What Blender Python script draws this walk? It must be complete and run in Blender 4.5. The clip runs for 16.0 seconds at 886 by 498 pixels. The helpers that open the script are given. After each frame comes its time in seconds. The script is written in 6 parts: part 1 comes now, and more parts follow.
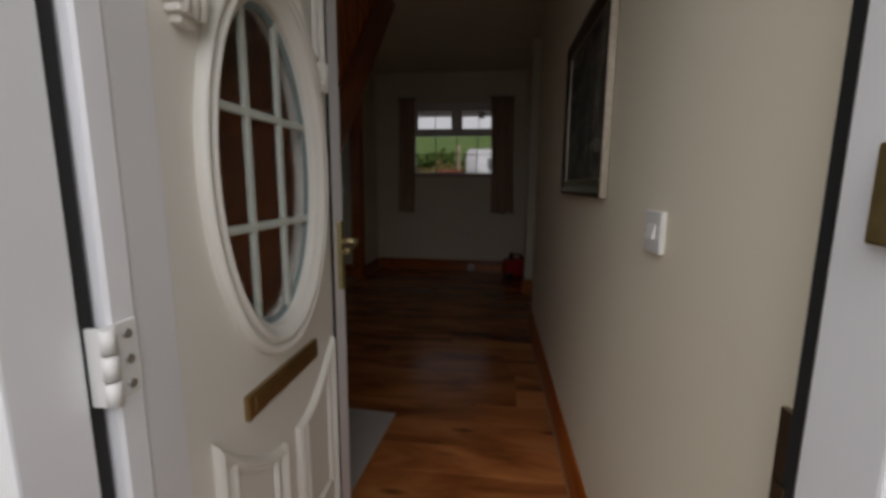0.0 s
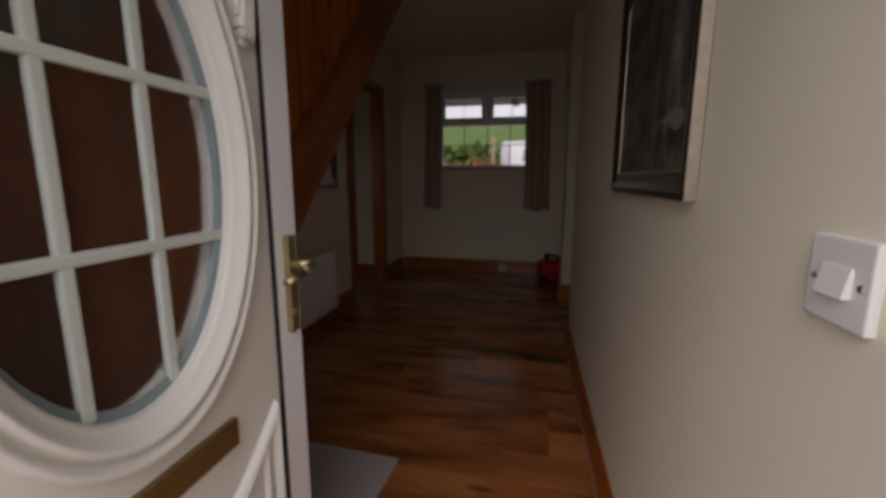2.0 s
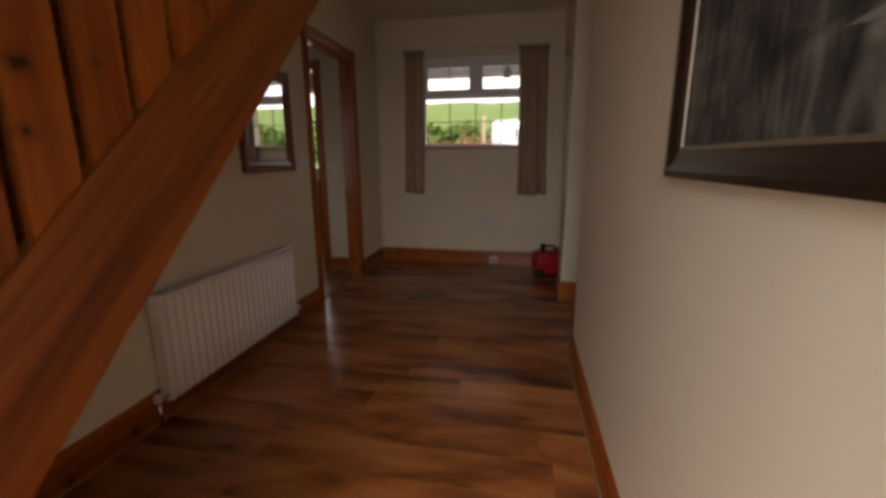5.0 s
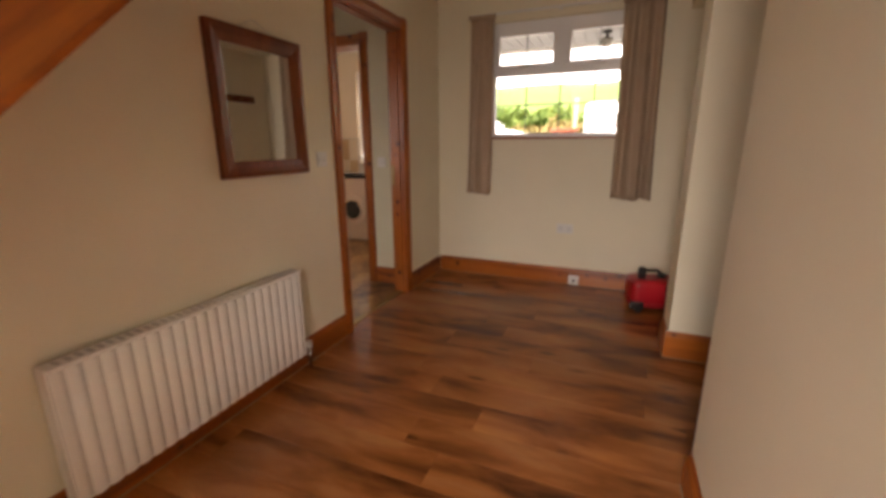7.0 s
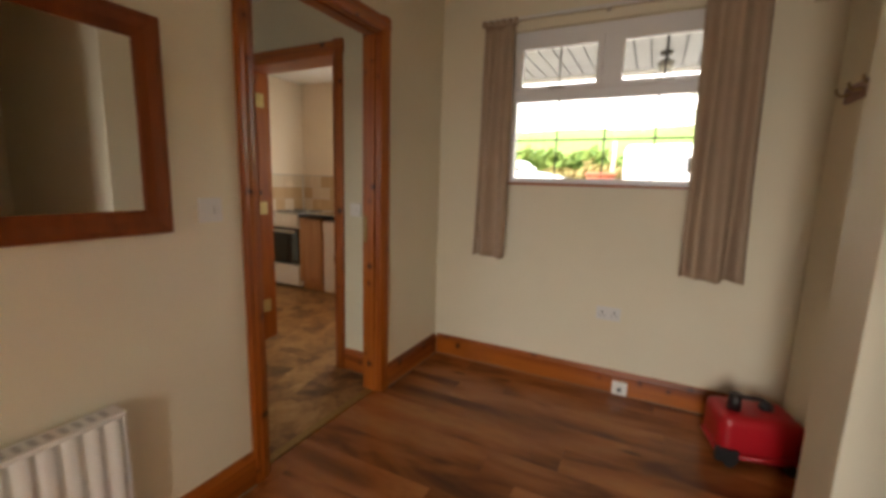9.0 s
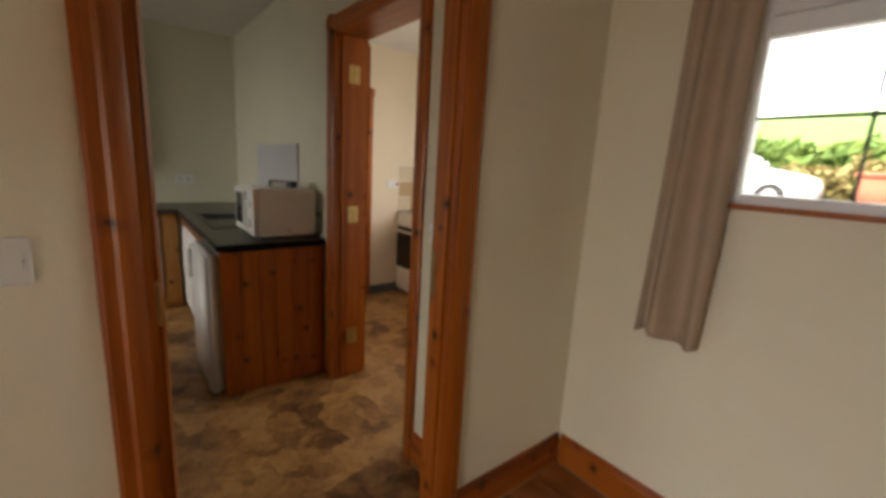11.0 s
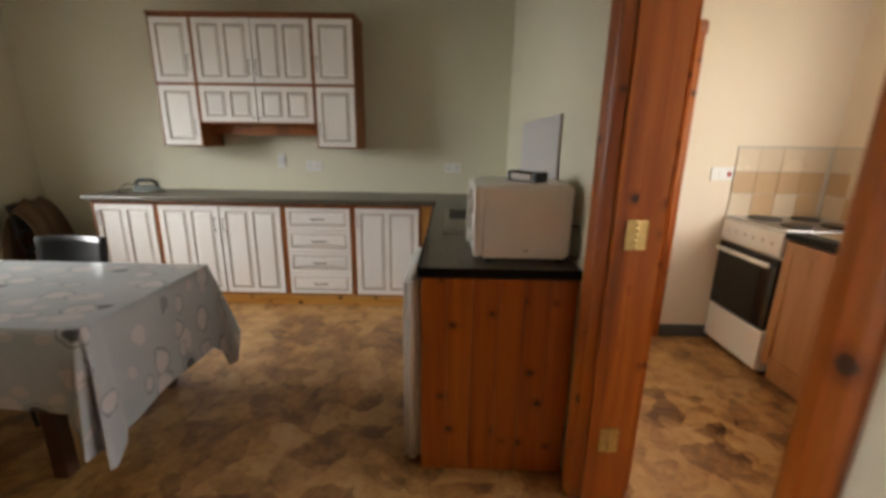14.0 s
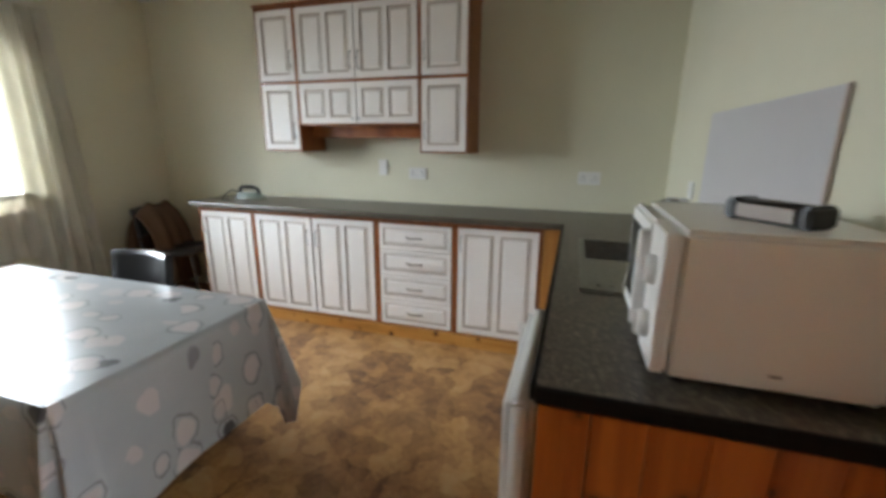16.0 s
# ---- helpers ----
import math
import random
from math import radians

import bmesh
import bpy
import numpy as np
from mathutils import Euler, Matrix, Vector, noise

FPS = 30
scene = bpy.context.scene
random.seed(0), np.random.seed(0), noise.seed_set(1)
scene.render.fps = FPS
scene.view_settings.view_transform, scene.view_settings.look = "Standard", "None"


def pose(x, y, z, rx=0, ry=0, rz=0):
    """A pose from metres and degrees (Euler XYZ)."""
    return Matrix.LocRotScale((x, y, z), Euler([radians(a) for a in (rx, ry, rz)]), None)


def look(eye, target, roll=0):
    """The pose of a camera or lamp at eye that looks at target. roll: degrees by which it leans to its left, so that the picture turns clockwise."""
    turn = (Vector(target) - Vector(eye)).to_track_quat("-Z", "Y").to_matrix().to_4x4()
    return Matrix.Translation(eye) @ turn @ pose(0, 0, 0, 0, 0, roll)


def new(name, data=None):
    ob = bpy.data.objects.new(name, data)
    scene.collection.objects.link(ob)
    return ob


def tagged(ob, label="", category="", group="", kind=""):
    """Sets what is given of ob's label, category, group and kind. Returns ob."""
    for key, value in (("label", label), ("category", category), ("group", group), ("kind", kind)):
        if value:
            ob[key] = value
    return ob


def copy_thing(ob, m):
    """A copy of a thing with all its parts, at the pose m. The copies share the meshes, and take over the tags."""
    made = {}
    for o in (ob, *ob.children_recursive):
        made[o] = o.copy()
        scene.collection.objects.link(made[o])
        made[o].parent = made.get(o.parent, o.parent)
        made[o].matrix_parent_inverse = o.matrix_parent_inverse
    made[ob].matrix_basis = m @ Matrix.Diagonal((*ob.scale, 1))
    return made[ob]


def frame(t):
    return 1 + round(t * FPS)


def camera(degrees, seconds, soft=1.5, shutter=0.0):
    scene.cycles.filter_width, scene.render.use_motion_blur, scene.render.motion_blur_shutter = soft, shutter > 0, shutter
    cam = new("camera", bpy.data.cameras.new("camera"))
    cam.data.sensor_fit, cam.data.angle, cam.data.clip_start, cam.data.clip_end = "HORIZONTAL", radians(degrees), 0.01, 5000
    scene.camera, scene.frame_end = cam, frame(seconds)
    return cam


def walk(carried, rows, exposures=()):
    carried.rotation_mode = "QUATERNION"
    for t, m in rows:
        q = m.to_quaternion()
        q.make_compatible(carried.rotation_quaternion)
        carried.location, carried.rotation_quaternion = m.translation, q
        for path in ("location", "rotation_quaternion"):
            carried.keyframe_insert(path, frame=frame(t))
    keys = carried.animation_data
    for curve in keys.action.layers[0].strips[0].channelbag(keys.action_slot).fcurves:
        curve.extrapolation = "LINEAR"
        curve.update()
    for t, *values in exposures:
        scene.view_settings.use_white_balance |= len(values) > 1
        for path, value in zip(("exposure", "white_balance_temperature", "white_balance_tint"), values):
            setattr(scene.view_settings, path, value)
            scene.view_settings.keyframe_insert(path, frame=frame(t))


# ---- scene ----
cam = camera(93.9, 16.0, soft=3.7, shutter=0.5)
PATH = [
    (0, (0.261, 0.86, 1.21), (0.024, 2.822, 0.902), 0.4),
    (0.5, (0.264, 0.908, 1.207), (0.017, 2.866, 0.883), 0.6),
    (1, (0.265, 1.02, 1.193), (-0.009, 2.97, 0.843), 0.2),
    (1.5, (0.29, 1.21, 1.219), (-0.069, 3.158, 0.944), 1.5),
    (2, (0.291, 1.302, 1.216), (-0.111, 3.232, 0.877), 0.1),
    (2.5, (0.266, 1.366, 1.225), (-0.067, 3.306, 0.87), -0.6),
    (3, (0.244, 1.395, 1.219), (-0.101, 3.334, 0.874), -0.9),
    (3.5, (0.244, 1.407, 1.215), (-0.083, 3.35, 0.875), -0.5),
    (4, (0.259, 1.484, 1.2), (-0.031, 3.42, 0.791), -1.4),
    (4.2, (0.264, 1.561, 1.196), (-0.039, 3.495, 0.785), -0.9),
    (6.3, (0.252, 2.494, 1.281), (-0.302, 4.362, 0.828), 0.7),
    (6.5, (0.26, 2.604, 1.289), (-0.363, 4.461, 0.886), 1.7),
    (7, (0.247, 2.787, 1.283), (-0.493, 4.58, 0.792), -0.3),
    (7.5, (0.169, 3.032, 1.292), (-0.54, 4.857, 0.886), 0.1),
    (8, (0.134, 3.285, 1.317), (-0.545, 5.13, 0.953), 0.5),
    (8.2, (0.125, 3.392, 1.305), (-0.597, 5.225, 0.96), 0.7),
    (10.3, (-0.164, 4.727, 1.423), (-1.462, 6.215, 1.1), 2.8),
    (10.5, (-0.205, 4.836, 1.438), (-1.611, 6.214, 1.086), 2.6),
    (11, (-0.349, 5.02, 1.411), (-1.876, 6.25, 1.017), 3.3),
    (11.5, (-0.487, 5.163, 1.409), (-2.143, 6.215, 1.019), 2.3),
    (12, (-0.596, 5.338, 1.408), (-2.385, 6.134, 0.998), 0.5),
    (12.5, (-0.761, 5.484, 1.413), (-2.676, 5.892, 1.004), 2.6),
    (13, (-0.944, 5.553, 1.384), (-2.881, 5.722, 0.916), 1.1),
    (13.5, (-1.156, 5.562, 1.395), (-3.113, 5.6, 0.984), -0.1),
    (14, (-1.348, 5.557, 1.376), (-3.282, 5.53, 0.87), 0.9),
    (14.5, (-1.561, 5.537, 1.388), (-3.5, 5.33, 0.945), 1.3),
    (15, (-1.741, 5.518, 1.366), (-3.618, 5.119, 0.803), 0.7),
    (15.5, (-1.932, 5.521, 1.357), (-3.822, 5.13, 0.834), 1.6),
    (16, (-2.108, 5.489, 1.366), (-3.957, 4.908, 0.871), 0.4),
]
EXPOSURES = [(0.0, -2.45, 6700, 17), (1.5, -2.15, 6700, 24), (3.0, -1.2, 6900, 25), (4.2, -0.9, 7000, 24), (6.3, 0.9, 8100, 25), (8.2, 1.5, 7800, 14), (10.3, 1.25, 7200, 12), (11.5, 1.6, 7200, 11), (12.5, 1.93, 7200, 14), (13.0, 1.93, 7200, 16), (13.5, 1.98, 7050, 13), (14.2, 2.14, 6900, 11), (15.0, 2.24, 6350, 8), (16.0, 2.32, 6100, 7)]
walk(cam, [(t, look(eye, target, roll)) for t, eye, target, roll in PATH], EXPOSURES)

# ---- world and light ----
world = bpy.data.worlds.new("overcast_sky")
scene.world = world
world.use_nodes = True
wn = world.node_tree.nodes
sky = wn.new("ShaderNodeTexSky")
sky.sky_type = "NISHITA"
sky.sun_disc = False
sky.sun_elevation = radians(48)
sky.sun_rotation = radians(200)
sky.air_density, sky.dust_density, sky.ozone_density = 1.4, 4.0, 1.0
soft_sky = wn.new("ShaderNodeMixRGB")
soft_sky.inputs[0].default_value = 0.75
soft_sky.inputs[2].default_value = (30.0, 31.5, 33.0, 1)
world.node_tree.links.new(sky.outputs[0], soft_sky.inputs[1])
world.node_tree.links.new(soft_sky.outputs[0], wn["Background"].inputs[0])
wn["Background"].inputs[1].default_value = 0.12

sun = new("sun", bpy.data.lights.new("sun", "SUN"))
sun.data.energy, sun.data.angle, sun.data.color = 1.2, radians(14), (1.0, 0.96, 0.9)
sun.matrix_world = look((-3, -12, 14), (0, 0, 0))


def sky_light(name, m, width, height, watts, colour=(0.9, 0.96, 1.0), spread=180):
    lamp = new(name, bpy.data.lights.new(name, "AREA"))
    lamp.data.shape, lamp.data.size, lamp.data.size_y = "RECTANGLE", width, height
    lamp.data.energy, lamp.data.color = watts, colour
    lamp.data.spread = radians(spread)
    lamp.matrix_world = m
    return lamp


# daylight in the openings
sky_light("front_door_daylight", look((0.17, 0.5, 2.0), (0.17, 2.2, 0.5)), 1.5, 1.7, 44.0, spread=120)
sky_light("kitchen_window_daylight", look((-3.57, 1.45, 1.6), (-4.5, 4.3, 0.2)), 1.1, 1.2, 7.0, spread=84)
sky_light("utility_window_daylight", look((-2.49, 8.22, 1.65), (-2.6, 6.0, 0.7)), 1.4, 1.1, 4.2, (1.0, 0.93, 0.84))

# added lamp at an unseen opening, brightens the room past the far doorway
sky_light("back_room_daylight", look((-4.95, 8.23, 1.5), (-4.95, 6.0, 1.0)), 0.9, 1.1, 4.2)

# ---- materials ----
def shader(name, rough=0.6, metal=0.0, spec=0.5):
    m = bpy.data.materials.new(name)
    m.use_nodes = True
    n, l = m.node_tree.nodes, m.node_tree.links
    b = n["Principled BSDF"]
    b.inputs["Roughness"].default_value, b.inputs["Metallic"].default_value = rough, metal
    b.inputs["Specular IOR Level"].default_value = spec
    return m, n, l, b


def ramp_node(n, stops):
    r = n.new("ShaderNodeValToRGB")
    el = r.color_ramp.elements
    el[0].position, el[0].color = stops[0][0], (*stops[0][1], 1)
    el[1].position, el[1].color = stops[-1][0], (*stops[-1][1], 1)
    for p, c in stops[1:-1]:
        el.new(p).color = (*c, 1)
    return r


def coords(n, l, scale=(1, 1, 1), rot=(0, 0, 0), kind="Object", shift=True):
    """Object coordinates, shifted by a random step per object."""
    tc = n.new("ShaderNodeTexCoord")
    mp = n.new("ShaderNodeMapping")
    mp.inputs["Scale"].default_value, mp.inputs["Rotation"].default_value = scale, [radians(a) for a in rot]
    l.new(tc.outputs[kind], mp.inputs[0])
    if shift:
        oi = n.new("ShaderNodeObjectInfo")
        cx = n.new("ShaderNodeCombineXYZ")
        mul = n.new("ShaderNodeMath")
        mul.operation, mul.inputs[1].default_value = "MULTIPLY", 37.0
        l.new(oi.outputs["Random"], mul.inputs[0])
        for i in range(3):
            l.new(mul.outputs[0], cx.inputs[i])
        l.new(cx.outputs[0], mp.inputs["Location"])
    return mp


def noise_node(n, l, src, scale, detail=4, rough=0.55, dist=0.0):
    t = n.new("ShaderNodeTexNoise")
    t.inputs["Scale"].default_value, t.inputs["Detail"].default_value = scale, detail
    t.inputs["Roughness"].default_value, t.inputs["Distortion"].default_value = rough, dist
    l.new(src.outputs[0], t.inputs["Vector"])
    return t


def bump(n, l, b, height, strength, dist=0.002):
    bp = n.new("ShaderNodeBump")
    bp.inputs["Strength"].default_value, bp.inputs["Distance"].default_value = strength, dist
    l.new(height, bp.inputs["Height"])
    l.new(bp.outputs[0], b.inputs["Normal"])


def mixed(n, l, fac, a, c, mode="MIX"):
    m = n.new("ShaderNodeMixRGB")
    m.blend_type = mode
    for i, v in enumerate((fac, a, c)):
        if isinstance(v, (int, float)):
            m.inputs[i].default_value = v
        elif isinstance(v, tuple):
            m.inputs[i].default_value = (*v, 1)
        else:
            l.new(v, m.inputs[i])
    return m.outputs[0]


def painted(name, colour, rough=0.7, var=0.06, grain=0.12, spec=0.3):
    """Paint or plastic with soft blotches and a fine skin."""
    m, n, l, b = shader(name, rough, 0, spec)
    co = coords(n, l)
    big, fine = noise_node(n, l, co, 1.7, 5), noise_node(n, l, co, 160, 3)
    lo = tuple(c * (1 - var) for c in colour)
    hi = tuple(min(1, c * (1 + var * 0.6)) for c in colour)
    r = ramp_node(n, [(0.3, lo), (0.7, hi)])
    l.new(big.outputs[0], r.inputs[0])
    l.new(r.outputs[0], b.inputs["Base Color"])
    rr = n.new("ShaderNodeMapRange")
    rr.inputs["To Min"].default_value, rr.inputs["To Max"].default_value = rough - 0.08, rough + 0.08
    l.new(big.outputs[0], rr.inputs[0])
    l.new(rr.outputs[0], b.inputs["Roughness"])
    bump(n, l, b, fine.outputs[0], grain, 0.0015)
    return m


def pine(name, axis, dark=(0.1, 0.018, 0.003), mid=(0.3, 0.068, 0.008), light=(0.43, 0.118, 0.015), rough=0.33, knots=True, per=5.0, rot=(0, 0, 0), across=6.5, along=7.5):
    """Varnished knotty pine with its grain along one axis."""
    m, n, l, b = shader(name, rough, 0, 0.45)
    s = [per, per, per]
    s["xyz".index(axis)] = per * 0.06
    turn = coords(n, l, (1, 1, 1), rot, shift=False)

    def stretched(scale):
        mp = coords(n, l, scale)
        for link in list(mp.inputs[0].links):
            l.remove(link)
        l.new(turn.outputs[0], mp.inputs[0])
        return mp

    def flat(ax, p, q):
        """Two coordinates on the board's face: across and along the grain."""
        sp, cb, ad = n.new("ShaderNodeSeparateXYZ"), n.new("ShaderNodeCombineXYZ"), n.new("ShaderNodeMath")
        l.new(turn.outputs[0], sp.inputs[0])
        i = "xyz".index(ax)
        l.new(sp.outputs[(i + 1) % 3], ad.inputs[0])
        l.new(sp.outputs[(i + 2) % 3], ad.inputs[1])
        l.new(ad.outputs[0], cb.inputs[0])
        l.new(sp.outputs[i], cb.inputs[1])
        mp = coords(n, l, (p, q, 1))
        for link in list(mp.inputs[0].links):
            l.remove(link)
        l.new(cb.outputs[0], mp.inputs[0])
        return mp
    co = stretched(tuple(s))
    wob = noise_node(n, l, co, 1.3, 4, 0.55, 0.9)
    band = noise_node(n, l, co, 5.0, 3, 0.5, 0.5)
    fibre = noise_node(n, l, co, 26, 3)
    r = ramp_node(n, [(0.3, dark), (0.43, mid), (0.58, light), (0.76, mid)])
    l.new(mixed(n, l, 0.4, wob.outputs[0], band.outputs[0]), r.inputs[0])
    col = mixed(n, l, 0.14, r.outputs[0], fibre.outputs[0], "OVERLAY")
    if knots:
        kc = flat(axis, across, along)
        kw = noise_node(n, l, kc, 3.0, 3)
        kv = mixed(n, l, 0.14, kc.outputs[0], kw.outputs["Color"])
        v = n.new("ShaderNodeTexVoronoi")
        v.inputs["Scale"].default_value = 1.0
        v.voronoi_dimensions = "2D"
        l.new(kv, v.inputs["Vector"])
        sep = n.new("ShaderNodeSeparateColor")
        l.new(v.outputs["Color"], sep.inputs[0])
        pick = ramp_node(n, [(0.45, (0, 0, 0)), (0.5, (1, 1, 1))])
        l.new(sep.outputs[0], pick.inputs[0])
        size = n.new("ShaderNodeMath")
        size.operation, size.inputs[1].default_value = "MULTIPLY_ADD", 0.11
        l.new(sep.outputs[1], size.inputs[0])
        l.new(v.outputs["Distance"], size.inputs[2])
        halo = ramp_node(n, [(0.1, (0.6, 0.6, 0.6)), (0.24, (0, 0, 0))])
        l.new(size.outputs[0], halo.inputs[0])
        core = ramp_node(n, [(0.085, (1, 1, 1)), (0.12, (0, 0, 0))])
        l.new(size.outputs[0], core.inputs[0])
        col = mixed(n, l, mixed(n, l, 1.0, halo.outputs[0], pick.outputs[0], "MULTIPLY"), col, dark)
        col = mixed(n, l, mixed(n, l, 1.0, core.outputs[0], pick.outputs[0], "MULTIPLY"), col, (0.05, 0.012, 0.004))
    l.new(col, b.inputs["Base Color"])
    bump(n, l, b, fibre.outputs[0], 0.06, 0.001)
    b.inputs["Coat Weight"].default_value, b.inputs["Coat Roughness"].default_value = 0.15, 0.25
    return m


def laminate(name):
    """Walnut-look laminate boards along x, each with its own tone."""
    m, n, l, b = shader(name, 0.3, 0, 0.4)
    co = coords(n, l, (1.0, 3.4, 1.0))
    a = noise_node(n, l, co, 1.45, 4, 0.52, 0.6)
    f = noise_node(n, l, co, 11, 5, 0.62, 0.6)
    oi = n.new("ShaderNodeObjectInfo")
    r = ramp_node(n, [(0.3, (0.095, 0.028, 0.009)), (0.42, (0.24, 0.078, 0.023)), (0.55, (0.385, 0.138, 0.041)), (0.74, (0.48, 0.2, 0.07))])
    l.new(a.outputs[0], r.inputs[0])
    c = mixed(n, l, 0.2, r.outputs[0], f.outputs[0], "OVERLAY")
    tone = ramp_node(n, [(0.0, (0.82, 0.79, 0.76)), (1.0, (1.12, 1.1, 1.07))])
    l.new(oi.outputs["Random"], tone.inputs[0])
    c = mixed(n, l, 1.0, c, tone.outputs[0], "MULTIPLY")
    kc = coords(n, l, (2.2, 7.0, 1.0))
    v = n.new("ShaderNodeTexVoronoi")
    v.inputs["Scale"].default_value = 1.0
    l.new(kc.outputs[0], v.inputs["Vector"])
    kr = ramp_node(n, [(0.04, (0.85, 0.85, 0.85)), (0.17, (0, 0, 0))])
    l.new(v.outputs["Distance"], kr.inputs[0])
    c = mixed(n, l, kr.outputs[0], c, (0.05, 0.016, 0.006))
    l.new(c, b.inputs["Base Color"])
    rr = n.new("ShaderNodeMapRange")
    rr.inputs["To Min"].default_value, rr.inputs["To Max"].default_value = 0.15, 0.3
    l.new(f.outputs[0], rr.inputs[0])
    l.new(rr.outputs[0], b.inputs["Roughness"])
    bump(n, l, b, f.outputs[0], 0.06, 0.001)
    return m


def vinyl(name):
    """Slate-print sheet vinyl: overlapping brown, tan and dark stones with ragged edges."""
    m, n, l, b = shader(name, 0.3, 0, 0.45)
    co = coords(n, l, (1, 1, 1), (0, 0, 38), shift=False)
    wob = noise_node(n, l, co, 9, 4, 0.6)
    cv = mixed(n, l, 0.055, co.outputs[0], wob.outputs["Color"])
    tones = []
    for scale, sx in ((6.0, 1.0), (11.5, 1.3)):
        mp = n.new("ShaderNodeMapping")
        mp.inputs["Scale"].default_value = (scale * sx, scale, 1)
        l.new(cv, mp.inputs[0])
        v = n.new("ShaderNodeTexVoronoi")
        v.distance, v.voronoi_dimensions = "CHEBYCHEV", "2D"
        v.inputs["Scale"].default_value = 1.0
        l.new(mp.outputs[0], v.inputs["Vector"])
        sep = n.new("ShaderNodeSeparateColor")
        l.new(v.outputs["Color"], sep.inputs[0])
        tones.append(sep.outputs[0])
    a = noise_node(n, l, co, 5.0, 7, 0.68, 0.5)
    f = noise_node(n, l, co, 30, 6, 0.7, 0.4)
    t = mixed(n, l, 0.42, tones[0], tones[1])
    t = mixed(n, l, 0.64, t, a.outputs[0])
    t = mixed(n, l, 0.24, t, f.outputs[0])
    r = ramp_node(n, [(0.3, (0.078, 0.036, 0.016)), (0.4, (0.185, 0.086, 0.031)), (0.49, (0.315, 0.16, 0.056)), (0.58, (0.445, 0.25, 0.092)), (0.74, (0.52, 0.35, 0.175))])
    l.new(t, r.inputs[0])
    l.new(r.outputs[0], b.inputs["Base Color"])
    bump(n, l, b, t, 0.12, 0.002)
    return m


def worktop_mat(name):
    m, n, l, b = shader(name, 0.32, 0, 0.5)
    co = coords(n, l, shift=False)
    a, f = noise_node(n, l, co, 70, 4, 0.7), noise_node(n, l, co, 260, 2)
    r = ramp_node(n, [(0.36, (0.028, 0.023, 0.018)), (0.52, (0.085, 0.07, 0.053)), (0.62, (0.2, 0.17, 0.13)), (0.72, (0.36, 0.31, 0.24))])
    l.new(mixed(n, l, 0.35, a.outputs[0], f.outputs[0]), r.inputs[0])
    l.new(r.outputs[0], b.inputs["Base Color"])
    bump(n, l, b, f.outputs[0], 0.05, 0.001)
    return m


def metal_mat(name, colour, rough=0.25):
    m, n, l, b = shader(name, rough, 1.0)
    co = coords(n, l)
    f = noise_node(n, l, co, 45, 4)
    r = ramp_node(n, [(0.3, tuple(c * 0.78 for c in colour)), (0.7, colour)])
    l.new(f.outputs[0], r.inputs[0])
    l.new(r.outputs[0], b.inputs["Base Color"])
    return m


def oilcloth(name):
    """Grey-blue wipe-clean cloth printed with pale pebbles, rings and dark dots."""
    m, n, l, b = shader(name, 0.28, 0, 0.5)
    co = coords(n, l, (1, 1, 1), shift=False, kind="UV")
    g = noise_node(n, l, co, 3.0, 4)
    base = ramp_node(n, [(0.3, (0.33, 0.345, 0.355)), (0.7, (0.4, 0.412, 0.42))])
    l.new(g.outputs[0], base.inputs[0])
    col = base.outputs[0]
    for scale, sx, lo, hi, colour, seed, share in ((8.0, 1.3, 0.24, 0.29, (0.53, 0.48, 0.465), 0.0, 0.36), (6.5, 1.3, 0.13, 0.17, (0.06, 0.06, 0.062), 4.3, 0.56), (11.0, 1.4, 0.2, 0.25, (0.48, 0.445, 0.43), 7.7, 0.5)):
        mp = coords(n, l, (scale * sx, scale, 1), (0, 0, 20), shift=False, kind="UV")
        mp.inputs["Location"].default_value = (seed, seed, 0)
        v = n.new("ShaderNodeTexVoronoi")
        v.inputs["Scale"].default_value = 1.0
        v.voronoi_dimensions = "2D"
        wb = noise_node(n, l, mp, 1.3, 2)
        l.new(mixed(n, l, 0.36, mp.outputs[0], wb.outputs["Color"]), v.inputs["Vector"])
        sep = n.new("ShaderNodeSeparateColor")
        l.new(v.outputs["Color"], sep.inputs[0])
        r = ramp_node(n, [(lo, (1, 1, 1)), (hi, (0, 0, 0))])
        l.new(v.outputs["Distance"], r.inputs[0])
        pick = ramp_node(n, [(share, (0, 0, 0)), (share + 0.02, (1, 1, 1))])
        l.new(sep.outputs[0], pick.inputs[0])
        col = mixed(n, l, mixed(n, l, 1.0, r.outputs[0], pick.outputs[0], "MULTIPLY"), col, colour)
        ring = ramp_node(n, [(hi + 0.02, (0, 0, 0)), (hi + 0.05, (0.8, 0.8, 0.8)), (hi + 0.1, (0, 0, 0))])
        l.new(v.outputs["Distance"], ring.inputs[0])
        pick2 = ramp_node(n, [(0.35, (0, 0, 0)), (0.37, (1, 1, 1))])
        l.new(mixed(n, l, 1.0, sep.outputs[1], pick.outputs[0], "MULTIPLY"), pick2.inputs[0])
        col = mixed(n, l, mixed(n, l, 1.0, ring.outputs[0], pick2.outputs[0], "MULTIPLY"), col, (0.13, 0.126, 0.122))
    l.new(col, b.inputs["Base Color"])
    wr = noise_node(n, l, co, 9, 3)
    bump(n, l, b, wr.outputs[0], 0.12, 0.004)
    return m


